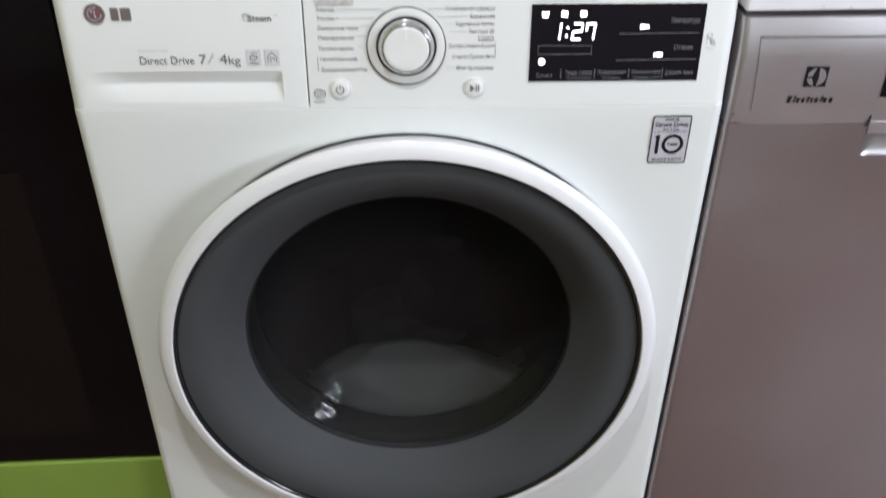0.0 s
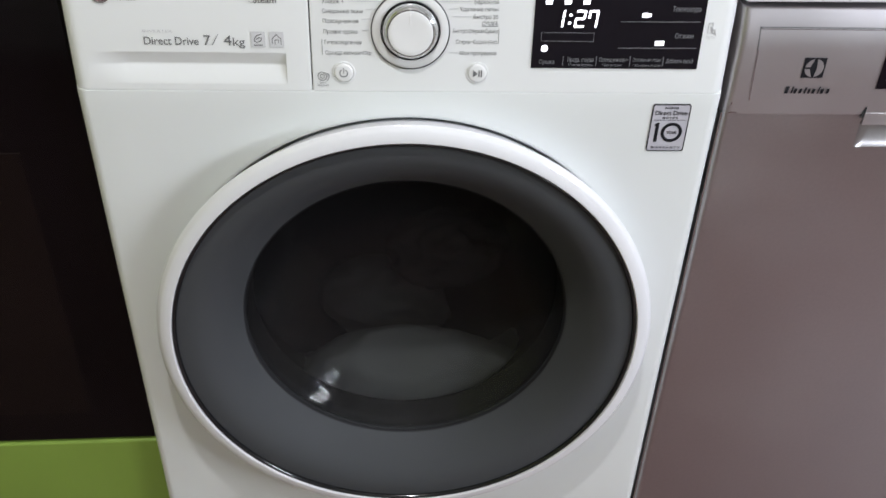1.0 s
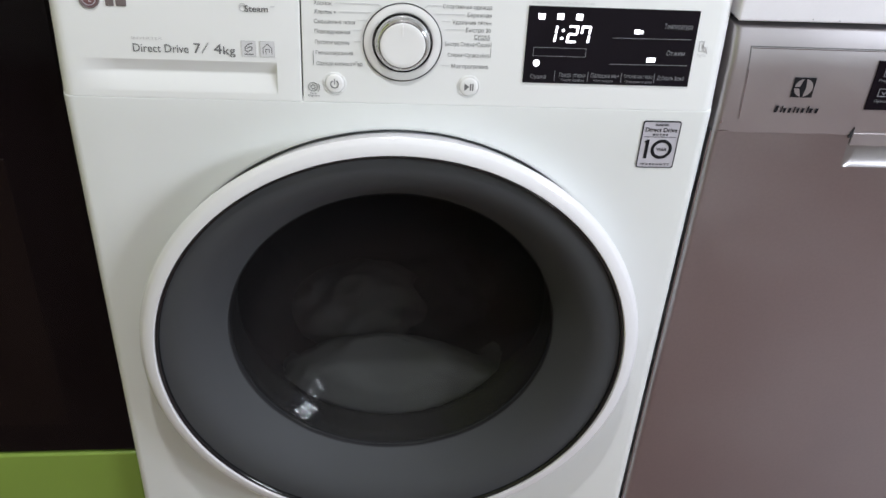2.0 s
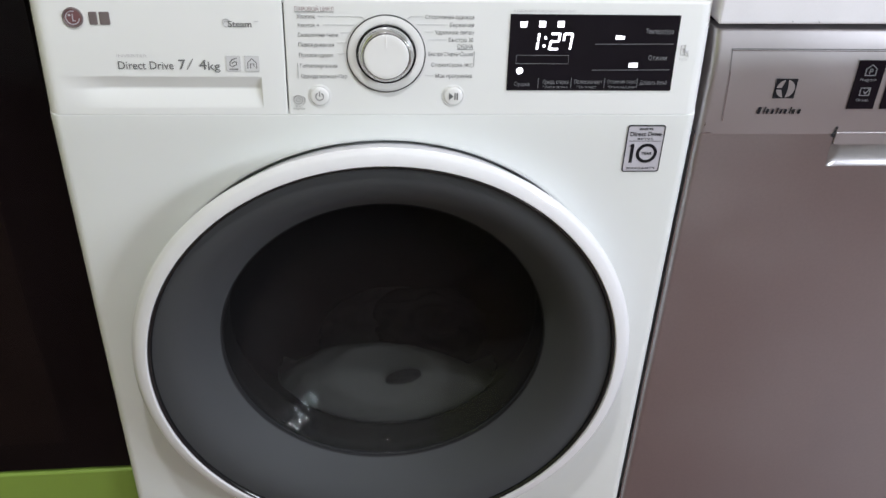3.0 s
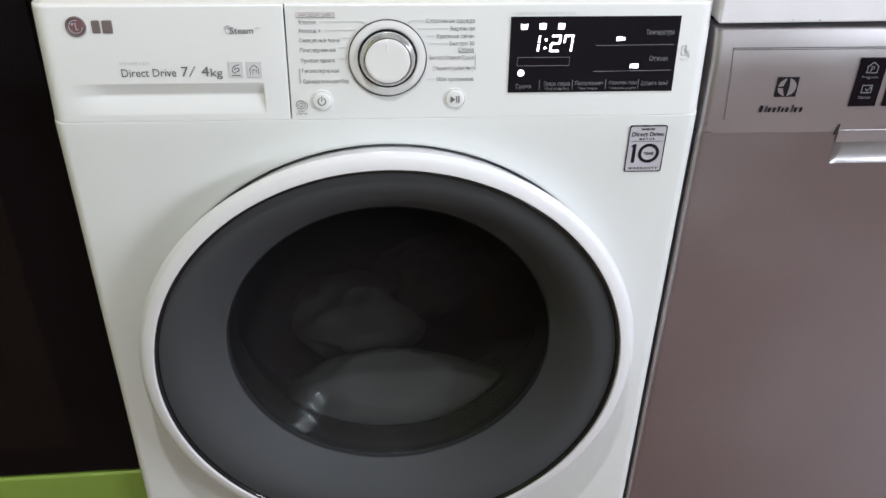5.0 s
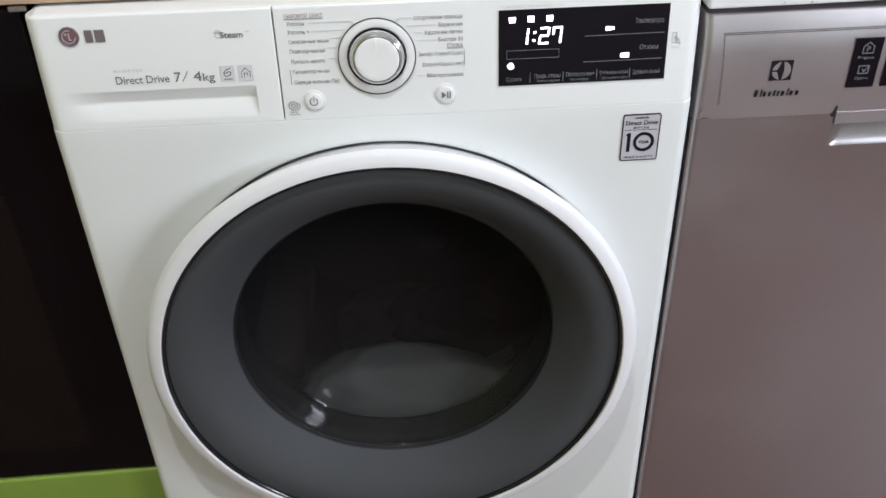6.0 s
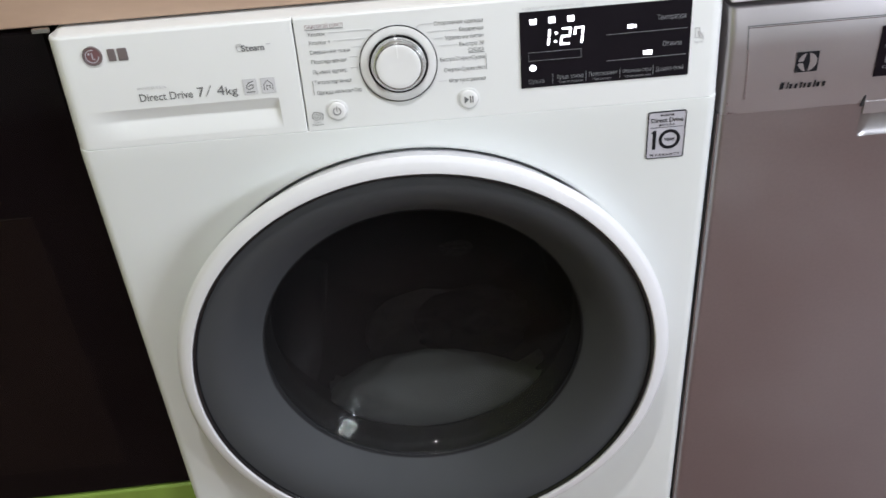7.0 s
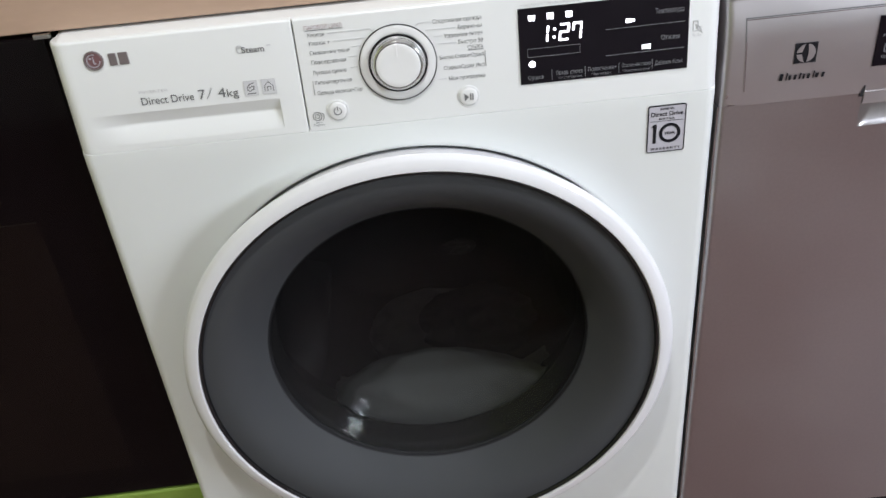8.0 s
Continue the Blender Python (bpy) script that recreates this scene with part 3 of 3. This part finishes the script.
    stroke(arc(c[0] + 0.0012, c[1] - 0.0004, 0.0048, -50, 40, 8), 0.0004, 0.0006, bm=bm)
    part("diagnosis_symbol", bm, INK, panel)
    word("Smart", c[0] + 0.0004, 0.0082, 0.0019, INK, panel, I4, "CENTER", width=0.0062)
    word("Diagnosis", c[0] + 0.0006, 0.0059, 0.0019, INK, panel, I4, "CENTER", width=0.0100)
    # drawer printing and badge
    drawer = [o for o in M.children if o.name.startswith("detergent_drawer")][0]
    c = (-0.2612, 0.0867)
    badge = part("badge", lathe([(0, 0.0010), (0.0068, 0.0011), (0.0072, 0.0008), (0.0073, -0.0005)], 40, c=c), BADGE_RED, drawer, "round dark red emblem")
    part("badge_rim", lathe([(0.0072, -0.0004), (0.0073, 0.0012), (0.0080, 0.0016), (0.0087, 0.0010), (0.0088, -0.0004)], 40, c=c), BADGE, badge, "dark metal rim", smooth=True)
    bm = stroke(arc(c[0], c[1], 0.0056, 75, 350, 24), 0.0009, 0.0016)
    disc(0.0010, 0.0016, 0.0006, (c[0] - 0.0024, c[1] + 0.0022), 12, bm)
    stroke([(c[0] + 0.0002, c[1] + 0.0030), (c[0] + 0.0002, c[1] - 0.0026), (c[0] + 0.0018, c[1] - 0.0026)], 0.0008, 0.0016, bm=bm)
    part("badge_lines", bm, STICKER, badge, "pale silver lines")
    for q in ((-0.2478, 0.0808, -0.2410, 0.0918), (-0.2392, 0.0808, -0.2306, 0.0918)):
        part("emblem_block", box(q[0], q[2], q[1], q[3], -0.0002, 0.0011, 0.0008), BADGE, drawer)
    word("Steam", -0.1316, 0.0824, 0.0056, INK, drawer, I4, width=0.0200, bold=0.00012)
    bm = stroke(arc(-0.1332, 0.0822, 0.0024, 0, 360, 14), 0.0005, 0.0006)
    stroke(arc(-0.1332, 0.0838, 0.0027, 20, 200, 10), 0.0005, 0.0006, bm=bm)
    part("steam_symbol", bm, INK_L, drawer)
    part("trade_mark", stroke([(-0.1090, 0.0846), (-0.1062, 0.0846)], 0.0009, 0.0006), INK_L, drawer)
    word("Direct Drive", -0.2294, 0.0456, 0.0074, INK, drawer, I4, width=0.0474, bold=0.00003)
    word("7", -0.1774, 0.0465, 0.0092, INK, drawer, I4, width=0.0060)
    part("slash", stroke([(-0.1703, 0.0420), (-0.1648, 0.0512)], 0.00045, 0.0006), INK, drawer)
    word("4", -0.1600, 0.0464, 0.0092, INK, drawer, I4, width=0.0068)
    word("kg", -0.1520, 0.0454, 0.0076, INK, drawer, I4, width=0.0104)
    word("INVERTER", -0.2296, 0.0540, 0.0024, INK_L, drawer, I4, width=0.0260)
    for u0, u1 in ((-0.1358, -0.1240), (-0.1198, -0.1076)):
        frame_ = part("symbol_frame", stroke([(u0, 0.0540), (u1, 0.0540), (u1, 0.0404), (u0, 0.0404), (u0, 0.0540)], 0.00045, 0.0006), INK_L, drawer)
        part("symbol_field", quad(u0 + 0.0003, 0.0407, u1 - 0.0003, 0.0537, 0.0005), FIELD, frame_)
        bm = bmesh.new()
        mid = (u0 + u1) / 2
        if u0 < -0.13:
            stroke([(mid + 0.0030, 0.0520), (mid - 0.0008, 0.0508), (mid - 0.0030, 0.0482), (mid - 0.0030, 0.0458), (mid - 0.0012, 0.0444)], 0.0009, 0.0006, bm=bm)
            stroke([(mid - 0.0012, 0.0476), (mid + 0.0012, 0.0490), (mid + 0.0030, 0.0484), (mid + 0.0026, 0.0462), (mid - 0.0002, 0.0450)], 0.0009, 0.0006, bm=bm)
            stroke([(u0 + 0.0025, 0.0422), (u1 - 0.0025, 0.0422)], 0.0010, 0.0006, bm=bm)
        else:
            stroke([(mid - 0.0038, 0.0432), (mid - 0.0038, 0.0480), (mid, 0.0518), (mid + 0.0038, 0.0480), (mid + 0.0038, 0.0432)], 0.0007, 0.0006, bm=bm)
            stroke([(mid - 0.0014, 0.0432), (mid - 0.0014, 0.0470), (mid + 0.0016, 0.0470), (mid + 0.0016, 0.0446)], 0.0007, 0.0006, bm=bm)
        part("printed_symbol", bm, INK, drawer)


washing_machine()


def warranty_sticker():
    s = thing("warranty_sticker", "silver warranty sticker with dark border on the white front", "sticker")
    s.matrix_basis = FM
    u0, u1, v0, v1 = 0.2330, 0.2695, 0.6595, 0.7090
    def corners(k, r):
        return [q for cx, cy, a in ((u1 - k - r, v0 + k + r, -90), (u1 - k - r, v1 - k - r, 0), (u0 + k + r, v1 - k - r, 90), (u0 + k + r, v0 + k + r, 180)) for q in arc(cx, cy, r, a, a + 90, 5)]
    part("foil", polygon(corners(0.0004, 0.0020), 0.0007, 0.0007), STICKER, s)
    bm = bmesh.new()
    outer, inner = corners(0.0, 0.0024), corners(0.0010, 0.0016)
    n = len(outer)
    a, b = [bm.verts.new((x, y, 0.0010)) for x, y in outer], [bm.verts.new((x, y, 0.0010)) for x, y in inner]
    low = [bm.verts.new((x, y, 0.0)) for x, y in outer]
    for i in range(n):
        j = (i + 1) % n
        bm.faces.new((a[i], a[j], b[j], b[i]))
        bm.faces.new((a[i], low[i], low[j], a[j]))
    part("border", bm, INK_D, s)
    I4 = Matrix.Identity(4)
    c = (u0 + u1) / 2
    word("INVERTER", c, 0.7052, 0.0020, INK_D, s, I4, "CENTER", 0.0011, 0.0135, bold=0.0001)
    word("Direct Drive", c, 0.7002, 0.0046, INK_D, s, I4, "CENTER", 0.0011, 0.0305, bold=0.0001)
    word("M O T O R", c, 0.6950, 0.0020, INK_D, s, I4, "CENTER", 0.0011, 0.0150, bold=0.0001)
    part("rule", stroke([(u0 + 0.003, 0.6925), (u1 - 0.003, 0.6925)], 0.0003, 0.0011), INK_D, s)
    part("numeral_one", polygon([(0.2368, 0.6870), (0.2395, 0.6895), (0.2418, 0.6895), (0.2418, 0.6695), (0.2386, 0.6695), (0.2386, 0.6862)], 0.0011), INK_D, s)
    part("numeral_ring", ring(0.0072, 0.0103, 0.0011, 0.0004, (0.2548, 0.6795), 48), INK_D, s)
    word("YEAR", 0.2548, 0.6795, 0.0032, INK_D, s, I4, "CENTER", 0.0011, 0.0105, bold=0.0001)
    word("W A R R A N T Y", c, 0.6635, 0.0023, INK_D, s, I4, "CENTER", 0.0011, 0.0290, bold=0.0001)


warranty_sticker()


# ---- drum and laundry ----
def drum_part():
    bm = bmesh.new()
    prof = [(0.195, 0.112), (0.215, 0.118), (0.2362, 0.130), (0.238, 0.20), (0.238, 0.40), (0.230, 0.415), (0.15, 0.42), (0.06, 0.405), (0, 0.40)]
    lathe([(r, -w) for r, w in prof], 72, bm)
    for k in range(3):
        a = 2 * math.pi * k / 3
        n = 8
        rows_ = []
        for y in (0.14, 0.16, 0.36, 0.39):
            h = 0.052 if 0.15 < y < 0.38 else 0.012
            rows_.append([bm.verts.new(((0.236 - h * math.sin(math.pi * i / n) ** 0.8) * math.cos(a + (i / n - 0.5) * 0.36), (0.236 - h * math.sin(math.pi * i / n) ** 0.8) * math.sin(a + (i / n - 0.5) * 0.36), -y)) for i in range(n + 1)])
        for p, q in zip(rows_, rows_[1:]):
            for i in range(n):
                bm.faces.new((p[i], p[i + 1], q[i + 1], q[i]))
    bmesh.ops.rotate(bm, verts=bm.verts, cent=(0, 0, 0), matrix=Matrix.Rotation(radians(90), 3, "X"))
    return part("drum", bm, STEEL_IN, machine, "stainless drum with three lifters, its colour darkened for the shade inside", pose(DX, 0, DZ), True)


drum = drum_part()


def cloth_lump(name, label, mat, rx, ry, rz, seed, folds=0.16, rest=None):
    """A crumpled garment: a closed lump with ridged folds."""
    bm = bmesh.new()
    bmesh.ops.create_icosphere(bm, subdivisions=5, radius=1.0)
    for v in bm.verts:
        p = v.co.copy()
        q = p * 1.5 + Vector((seed, seed * 0.7, -seed))
        ridge = 1 - abs(noise.noise(q * 1.4)) * 2
        k = 1 + folds * (ridge - 0.4) + 0.10 * noise.noise(q * 0.6) + 0.035 * noise.noise(q * 5)
        v.co = Vector((p.x * rx, p.y * ry, p.z * rz)) * k
        if rest:      # pressed against the inside of the door glass
            x, y, z = v.co.x + rest[0], v.co.y + rest[1], v.co.z + rest[2]
            rad = math.hypot(x - DX, z - DZ)
            near = back_depth(rad) + 0.016 + 3 * max(0.0, rad - 0.166)
            if y < near:
                v.co.y = near - rest[1] + (y - near) * 0.03
    ob = link(name, bm, mat, smooth=True)
    return tagged(ob, label, "laundry", group="laundry in the drum")


HEAP = (0.008, 0.104, 0.266)
heap = cloth_lump("cotton_sheet", "crumpled grey cotton sheet heaped in the washing drum", CLOTH, 0.141, 0.040, 0.081, 3.1, 0.035, HEAP)
towel = cloth_lump("pale_towel", "crumpled grey cotton towel tumbling in the drum", CLOTH_M, 0.085, 0.05, 0.062, 11.3, 0.17)
shirt = cloth_lump("dark_shirt", "crumpled dark cotton shirt tumbling in the drum", CLOTH_D, 0.075, 0.05, 0.045, 7.7, 0.3)
sock = cloth_lump("dark_sock", "small crumpled dark sock tumbling in the drum", CLOTH_D, 0.020, 0.004, 0.010, 5.2, 0.3)


# ---- dishwasher ----
def dishwasher():
    X0, X1 = 0.3035, 0.9005
    D = thing("dishwasher", "freestanding silver stainless steel dishwasher with recessed handle and grey lid", "dishwasher")
    D.matrix_basis = pose(0, 0.004, 0)
    part("body", box(X0 + 0.004, X1 - 0.004, 0.03, 0.56, 0.015, 0.802, 0.002), GAP, D)
    for x in (X0 + 0.05, X1 - 0.05):
        for y in (0.08, 0.5):
            part("foot", lathe([(0, 0.016), (0.012, 0.016), (0.018, 0.004), (0.018, -0.004), (0, -0.004)], 20, c=(x, y)), RUBBER, D)
    bm = box(X0 - 0.001, X1 + 0.001, 0.002, 0.565, 0.8050, 0.850, 0.002)
    for q in bm.verts:      # the lid's front edge runs slightly askew
        if q.co.y < 0.1:
            q.co.y += 0.02 * (q.co.x - X0)
    part("lid", bm, LIDGREY, D, "pale grey plastic lid", smooth=False)
    part("plinth", box(X0 + 0.01, X1 - 0.01, 0.05, 0.07, 0.002, 0.09), GAP, D)
    HX0, HX1, HZ0 = 0.4400, 0.7645, 0.6622
    # door skin with the handle scoop below the panel
    def scoop(u, v):
        if not (HX0 < u < HX1 and HZ0 < v):
            return 0.0
        e = min(1.0, min(u - HX0, HX1 - u) / (0.006 + 0.5 * (v - HZ0)))
        t = v - HZ0
        return -(0.0024 * (1 - math.exp(-t / 0.0035)) + 0.22 * t) * e ** 0.7
    us = [HX0 + 0.014 * k / 6 for k in range(7)] + [HX1 - 0.014 * k / 6 for k in range(7)] + [HX0 - 0.001, HX1 + 0.001, 0.5, 0.6, 0.7]
    vs = [HZ0 - 0.0015] + [HZ0 + 0.020 * (k / 14) ** 1.4 for k in range(15)] + [0.6862, 0.6900, 0.6960]
    sharp(part("door", slab(X0, X1, 0.10, 0.6974, 0.006, 0.006, 0.003, 0.0, 0.035, us=us, vs=vs, shape=scoop), STEEL, D, "brushed stainless door", FM), 40)
    # edge trims of the door
    for x in (X0 - 0.0012, X1):
        part("edge_trim", box(x, x + 0.0012, 0.004, 0.034, 0.10, 0.6965), CHROME, D)
    def lean(v):
        return -5.5 * max(0.0, v - 0.762) ** 2
    rise = [0.762 + 0.0375 * k / 14 for k in range(15)]
    panel = sharp(part("control_panel", slab(X0, X1, 0.6975, 0.7995, 0.007, 0.007, 0.0003, 0.002, 0.035, 0.0006, vs=rise, shape=lambda u, v: lean(v)), STEEL_P, D, "silver control panel", FM))
    dark, pale = bmesh.new(), bmesh.new()
    stroke([(0.3203, 0.7825), (0.8837, 0.7825)], 0.0010, 0.0012 + lean(0.7825), 0.0006, dark)
    stroke([(0.3212, 0.7811), (0.8828, 0.7811)], 0.0006, 0.0013 + lean(0.7811), 0.0006, pale)
    for k in range(7):      # the two ends of the groove follow the curve
        a, b = 0.7615 + 0.003 * k, 0.7645 + 0.003 * k
        for x0, x1 in ((0.3203 + (0.7825 - a) * 0.047, 0.3203 + (0.7825 - b) * 0.047), (0.8837 - (0.7825 - a) * 0.047, 0.8837 - (0.7825 - b) * 0.047)):
            stroke([(x0, a), (x1, b)], 0.0008, 0.0012 + lean(b), 0.0006, dark)
    part("groove", dark, INK, panel, "dark groove line")
    part("groove_highlight", pale, CHROME, panel)
    part("side_groove", stroke([(0.3238, 0.712), (0.3213, 0.7615)], 0.0005, 0.0010), STEEL, panel)
    part("side_highlight", stroke([(0.3247, 0.712), (0.3222, 0.7615)], 0.0005, 0.0011), CHROME, panel)
    part("handle_shadow_gap", box(HX0 + 0.001, HX1 - 0.001, 0.012, 0.03, 0.6960, 0.6990), GAP, D)
    part("panel_lip", box(0.4412, HX1 - 0.0015, -0.0012, 0.0040, 0.6862, 0.6995, 0.0006), STEEL_P, D, "lower edge of the silver panel over the handle")
    part("latch_nick", polygon([(0.4366, 0.6945), (0.4398, 0.7055), (0.4413, 0.7055), (0.4404, 0.6945)], 0.0014), GAP, panel)
    for pts in (((0.3060, 0.6984), (0.3110, 0.6998), (0.3180, 0.6991), (0.3130, 0.6982)), ((0.3075, 0.7060), (0.3088, 0.7105), (0.3096, 0.7070))):
        part("scuff", polygon(pts, 0.0006, 0.0004), CHROME, panel)
    for x, z, q in ((0.3330, 0.8040, 0.0009), (0.3710, 0.8052, 0.0007), (0.3960, 0.8046, 0.0008)):
        part("chip", disc(q * 0.6, -0.0027, 0.001, (x, z + 0.0030), 8), INK, D, m=FM)
    # emblem: dark square with four pale sail shapes, and a wordmark drawn as plain bars
    e0, e1, f0, f1 = 0.3680, 0.3886, 0.7352, 0.7548
    emblem = part("emblem", quad(e0, f0, e1, f1, 0.0016, 0.0005), INK_D, panel, "dark square emblem")
    cx, cy, r = (e0 + e1) / 2, (f0 + f1) / 2, 0.0088
    for pts in (arc(cx, cy, r, 100, 175, 10) + [(cx - 0.004, cy + 0.001)], arc(cx, cy, r, 185, 262, 10) + [(cx - 0.004, cy - 0.001)], arc(cx, cy, r, -82, 82, 14) + [(cx + 0.0024, cy)]):
        part("sail", polygon(pts, 0.0020, 0.0003), STEEL_P, emblem)
    x = 0.3563
    for wd, h in ((0.0050, 0.0066), (0.0016, 0.0070), (0.0040, 0.0046), (0.0038, 0.0046), (0.0026, 0.0060), (0.0030, 0.0046), (0.0044, 0.0046), (0.0016, 0.0070), (0.0046, 0.0046), (0.0044, 0.0046)):
        bm = quad(x, 0.7194, x + max(0.0010, 0.58 * wd), 0.7194 + h, 0.0016, 0.0003)
        for q in bm.verts:
            q.co.x += 0.16 * (q.co.y - 0.7194)
        part("wordmark_bar", bm, INK_D, panel)
        x += wd + 0.0010
    for a in (0.4395, 0.4725):
        bm = polygon([(a + 0.0038, 0.7245), (a + 0.0300, 0.7245), (a + 0.0300, 0.7730), (a + 0.0038, 0.7730)], 0.0018, 0.0020)
        key = part("key_field", bm, SCREEN, panel, "black glossy key field")
        if a > 0.45:
            continue
        bm = stroke([(a + 0.0120, 0.7585), (a + 0.0120, 0.7650), (a + 0.0170, 0.7690), (a + 0.0220, 0.7650), (a + 0.0220, 0.7585), (a + 0.0120, 0.7585)], 0.0008, 0.0021)
        stroke([(a + 0.0158, 0.7600), (a + 0.0158, 0.7648)] + arc(a + 0.0170, 0.7636, 0.0013, 90, -90, 6) + [(a + 0.0158, 0.7623)], 0.0007, 0.0021, bm=bm)
        part("programme_symbol", bm, INK_W, key)
        bm = stroke([(a + 0.0122, 0.7385), (a + 0.0122, 0.7460), (a + 0.0216, 0.7460), (a + 0.0216, 0.7385), (a + 0.0122, 0.7385)], 0.0008, 0.0021)
        stroke([(a + 0.0158, 0.7425), (a + 0.0175, 0.7402), (a + 0.0205, 0.7445)], 0.0008, 0.0021, bm=bm)
        part("option_symbol", bm, INK_W, key)
        word("Program", a + 0.0165, 0.7545, 0.0030, INK_W, key, Matrix.Identity(4), "CENTER", 0.0021, 0.0155)
        word("Option", a + 0.0165, 0.7340, 0.0030, INK_W, key, Matrix.Identity(4), "CENTER", 0.0021, 0.0125)


dishwasher()


# ---- oven, its green cabinet and the worktop ----
def oven():
    O = thing("built_in_oven", "black glass built-in oven above a green cabinet panel", "oven")
    O.matrix_basis = pose(-0.304, 0.030, 0, 0, 0, 1.6)
    part("carcass", box(-0.592, -0.003, 0.022, 0.52, 0.240, 0.826), GAP, O)
    door = sharp(part("oven_door", slab(-0.595, -0.001, 0.2385, 0.8255, 0.004, 0.004, 0.004, 0.004, 0.02), OVENGLASS, O, "glossy black oven glass", FM))
    part("oven_window", slab(-0.525, -0.070, 0.285, 0.640, 0.002, 0.002, 0.002, 0.002, 0.001, 0.0006), OVENWIN, door, "slightly lighter inner oven window")
    C = thing("green_cabinet", "glossy lime green kitchen cabinet front below the oven", "cabinet")
    C.matrix_basis = pose(-0.304, 0.030, 0, 0, 0, 1.6)
    part("top_rail", box(-0.594, -0.002, 0.0235, 0.50, 0.2215, 0.2355, 0.001), GREEN, C)
    sharp(part("drawer_front", slab(-0.595, -0.001, 0.10, 0.2366, 0.003, 0.003, 0.003, 0.004, 0.02, 0.002), GREEN, C, "lime green lacquered front", FM))
    part("body", box(-0.594, -0.002, 0.022, 0.50, 0.10, 0.2210), GREEN, C)
    part("plinth", box(-0.59, -0.005, 0.05, 0.07, -0.004, 0.0990), GAP, C)
    for x in (-0.55, -0.05):
        part("foot", lathe([(0, 0.1), (0.015, 0.1), (0.015, -0.004), (0, -0.004)], 16, c=(x, 0.3)), GAP, C)


oven()


def worktop():
    tagged(link("worktop", box(-1.20, 0.2995, 0.030, 0.615, 0.8288, 0.869, 0.0015), BEIGE), "beige wood-look laminate kitchen worktop with rounded front edge", "worktop", kind="structure")
    tagged(link("filler_strip", box(-0.3130, -0.2985, 0.024, 0.028, 0.8250, 0.8286), CHROME), "thin pale metal strip under the worktop", "strip")


worktop()


# ---- things that move ----
def motions():
    BEAT = 0.44       # the three lifters pass at this interval
    TURN = 120.0 / BEAT      # degrees a second while it tumbles
    STOP = 5.4

    def angle(t):
        if t <= STOP:
            return TURN * t
        s = min(t - STOP, 0.8)
        return TURN * STOP + TURN * (s - s * s / 1.6)
    times = [k * 0.25 for k in range(33)]
    walk(drum, [(t, pose(DX, 0, DZ, 0, angle(t), 0)) for t in times])

    def calm(t):
        f = min(1.0, max(0.0, (t - STOP) / 0.6))
        return 1 - f * f * (3 - 2 * f)
    fine = [k * 0.1 for k in range(81)]

    def tossed(t, lag, low, high, sharpness=1, hold=1.0):
        """From low up to high and back once each beat; at low when the drum rests."""
        k = calm(t) * min(1.0, hold * (0.5 + 0.5 * math.cos(2 * math.pi * (t - lag) / BEAT)) ** sharpness)
        return [a + (b - a) * k for a, b in zip(low, high)]
    rows = []
    for t in fine:
        x, y, z = tossed(t, 0.30, HEAP, (HEAP[0] - 0.006, HEAP[1] + 0.004, HEAP[2] + 0.009), 2)
        rows.append((t, pose(x, y, z, 0, 3 * calm(t) * math.sin(2 * math.pi * t / 1.32), 0)))
    walk(heap, rows)
    rows = []
    for t in fine:
        x, y, z = tossed(t, 0.2, (0.0, 0.27, 0.250), (-0.045, 0.17, 0.360), 2)
        rows.append((t, pose(x, y, z, 0, 14 * math.sin(2 * math.pi * t / BEAT) * calm(t), 0)))
    walk(towel, rows)
    rows = []
    for t in fine:
        x, y, z = tossed(t, 0.12, (0.07, 0.23, 0.29), (0.06, 0.21, 0.40))
        rows.append((t, pose(x, y, z, 0, 16 * math.sin(2 * math.pi * t / BEAT + 2) * calm(t), 0)))
    walk(shirt, rows)
    rows = []
    for t in fine:
        x, y, z = tossed(t, 0.31, (0.05, 0.20, 0.44), (0.026, back_depth(0.118) + 0.007, 0.325), 4, 1.7)
        rows.append((t, pose(x, y, z, 0, 15 * math.sin(2 * math.pi * t / BEAT) * calm(t), 0)))
    walk(sock, rows)


motions()
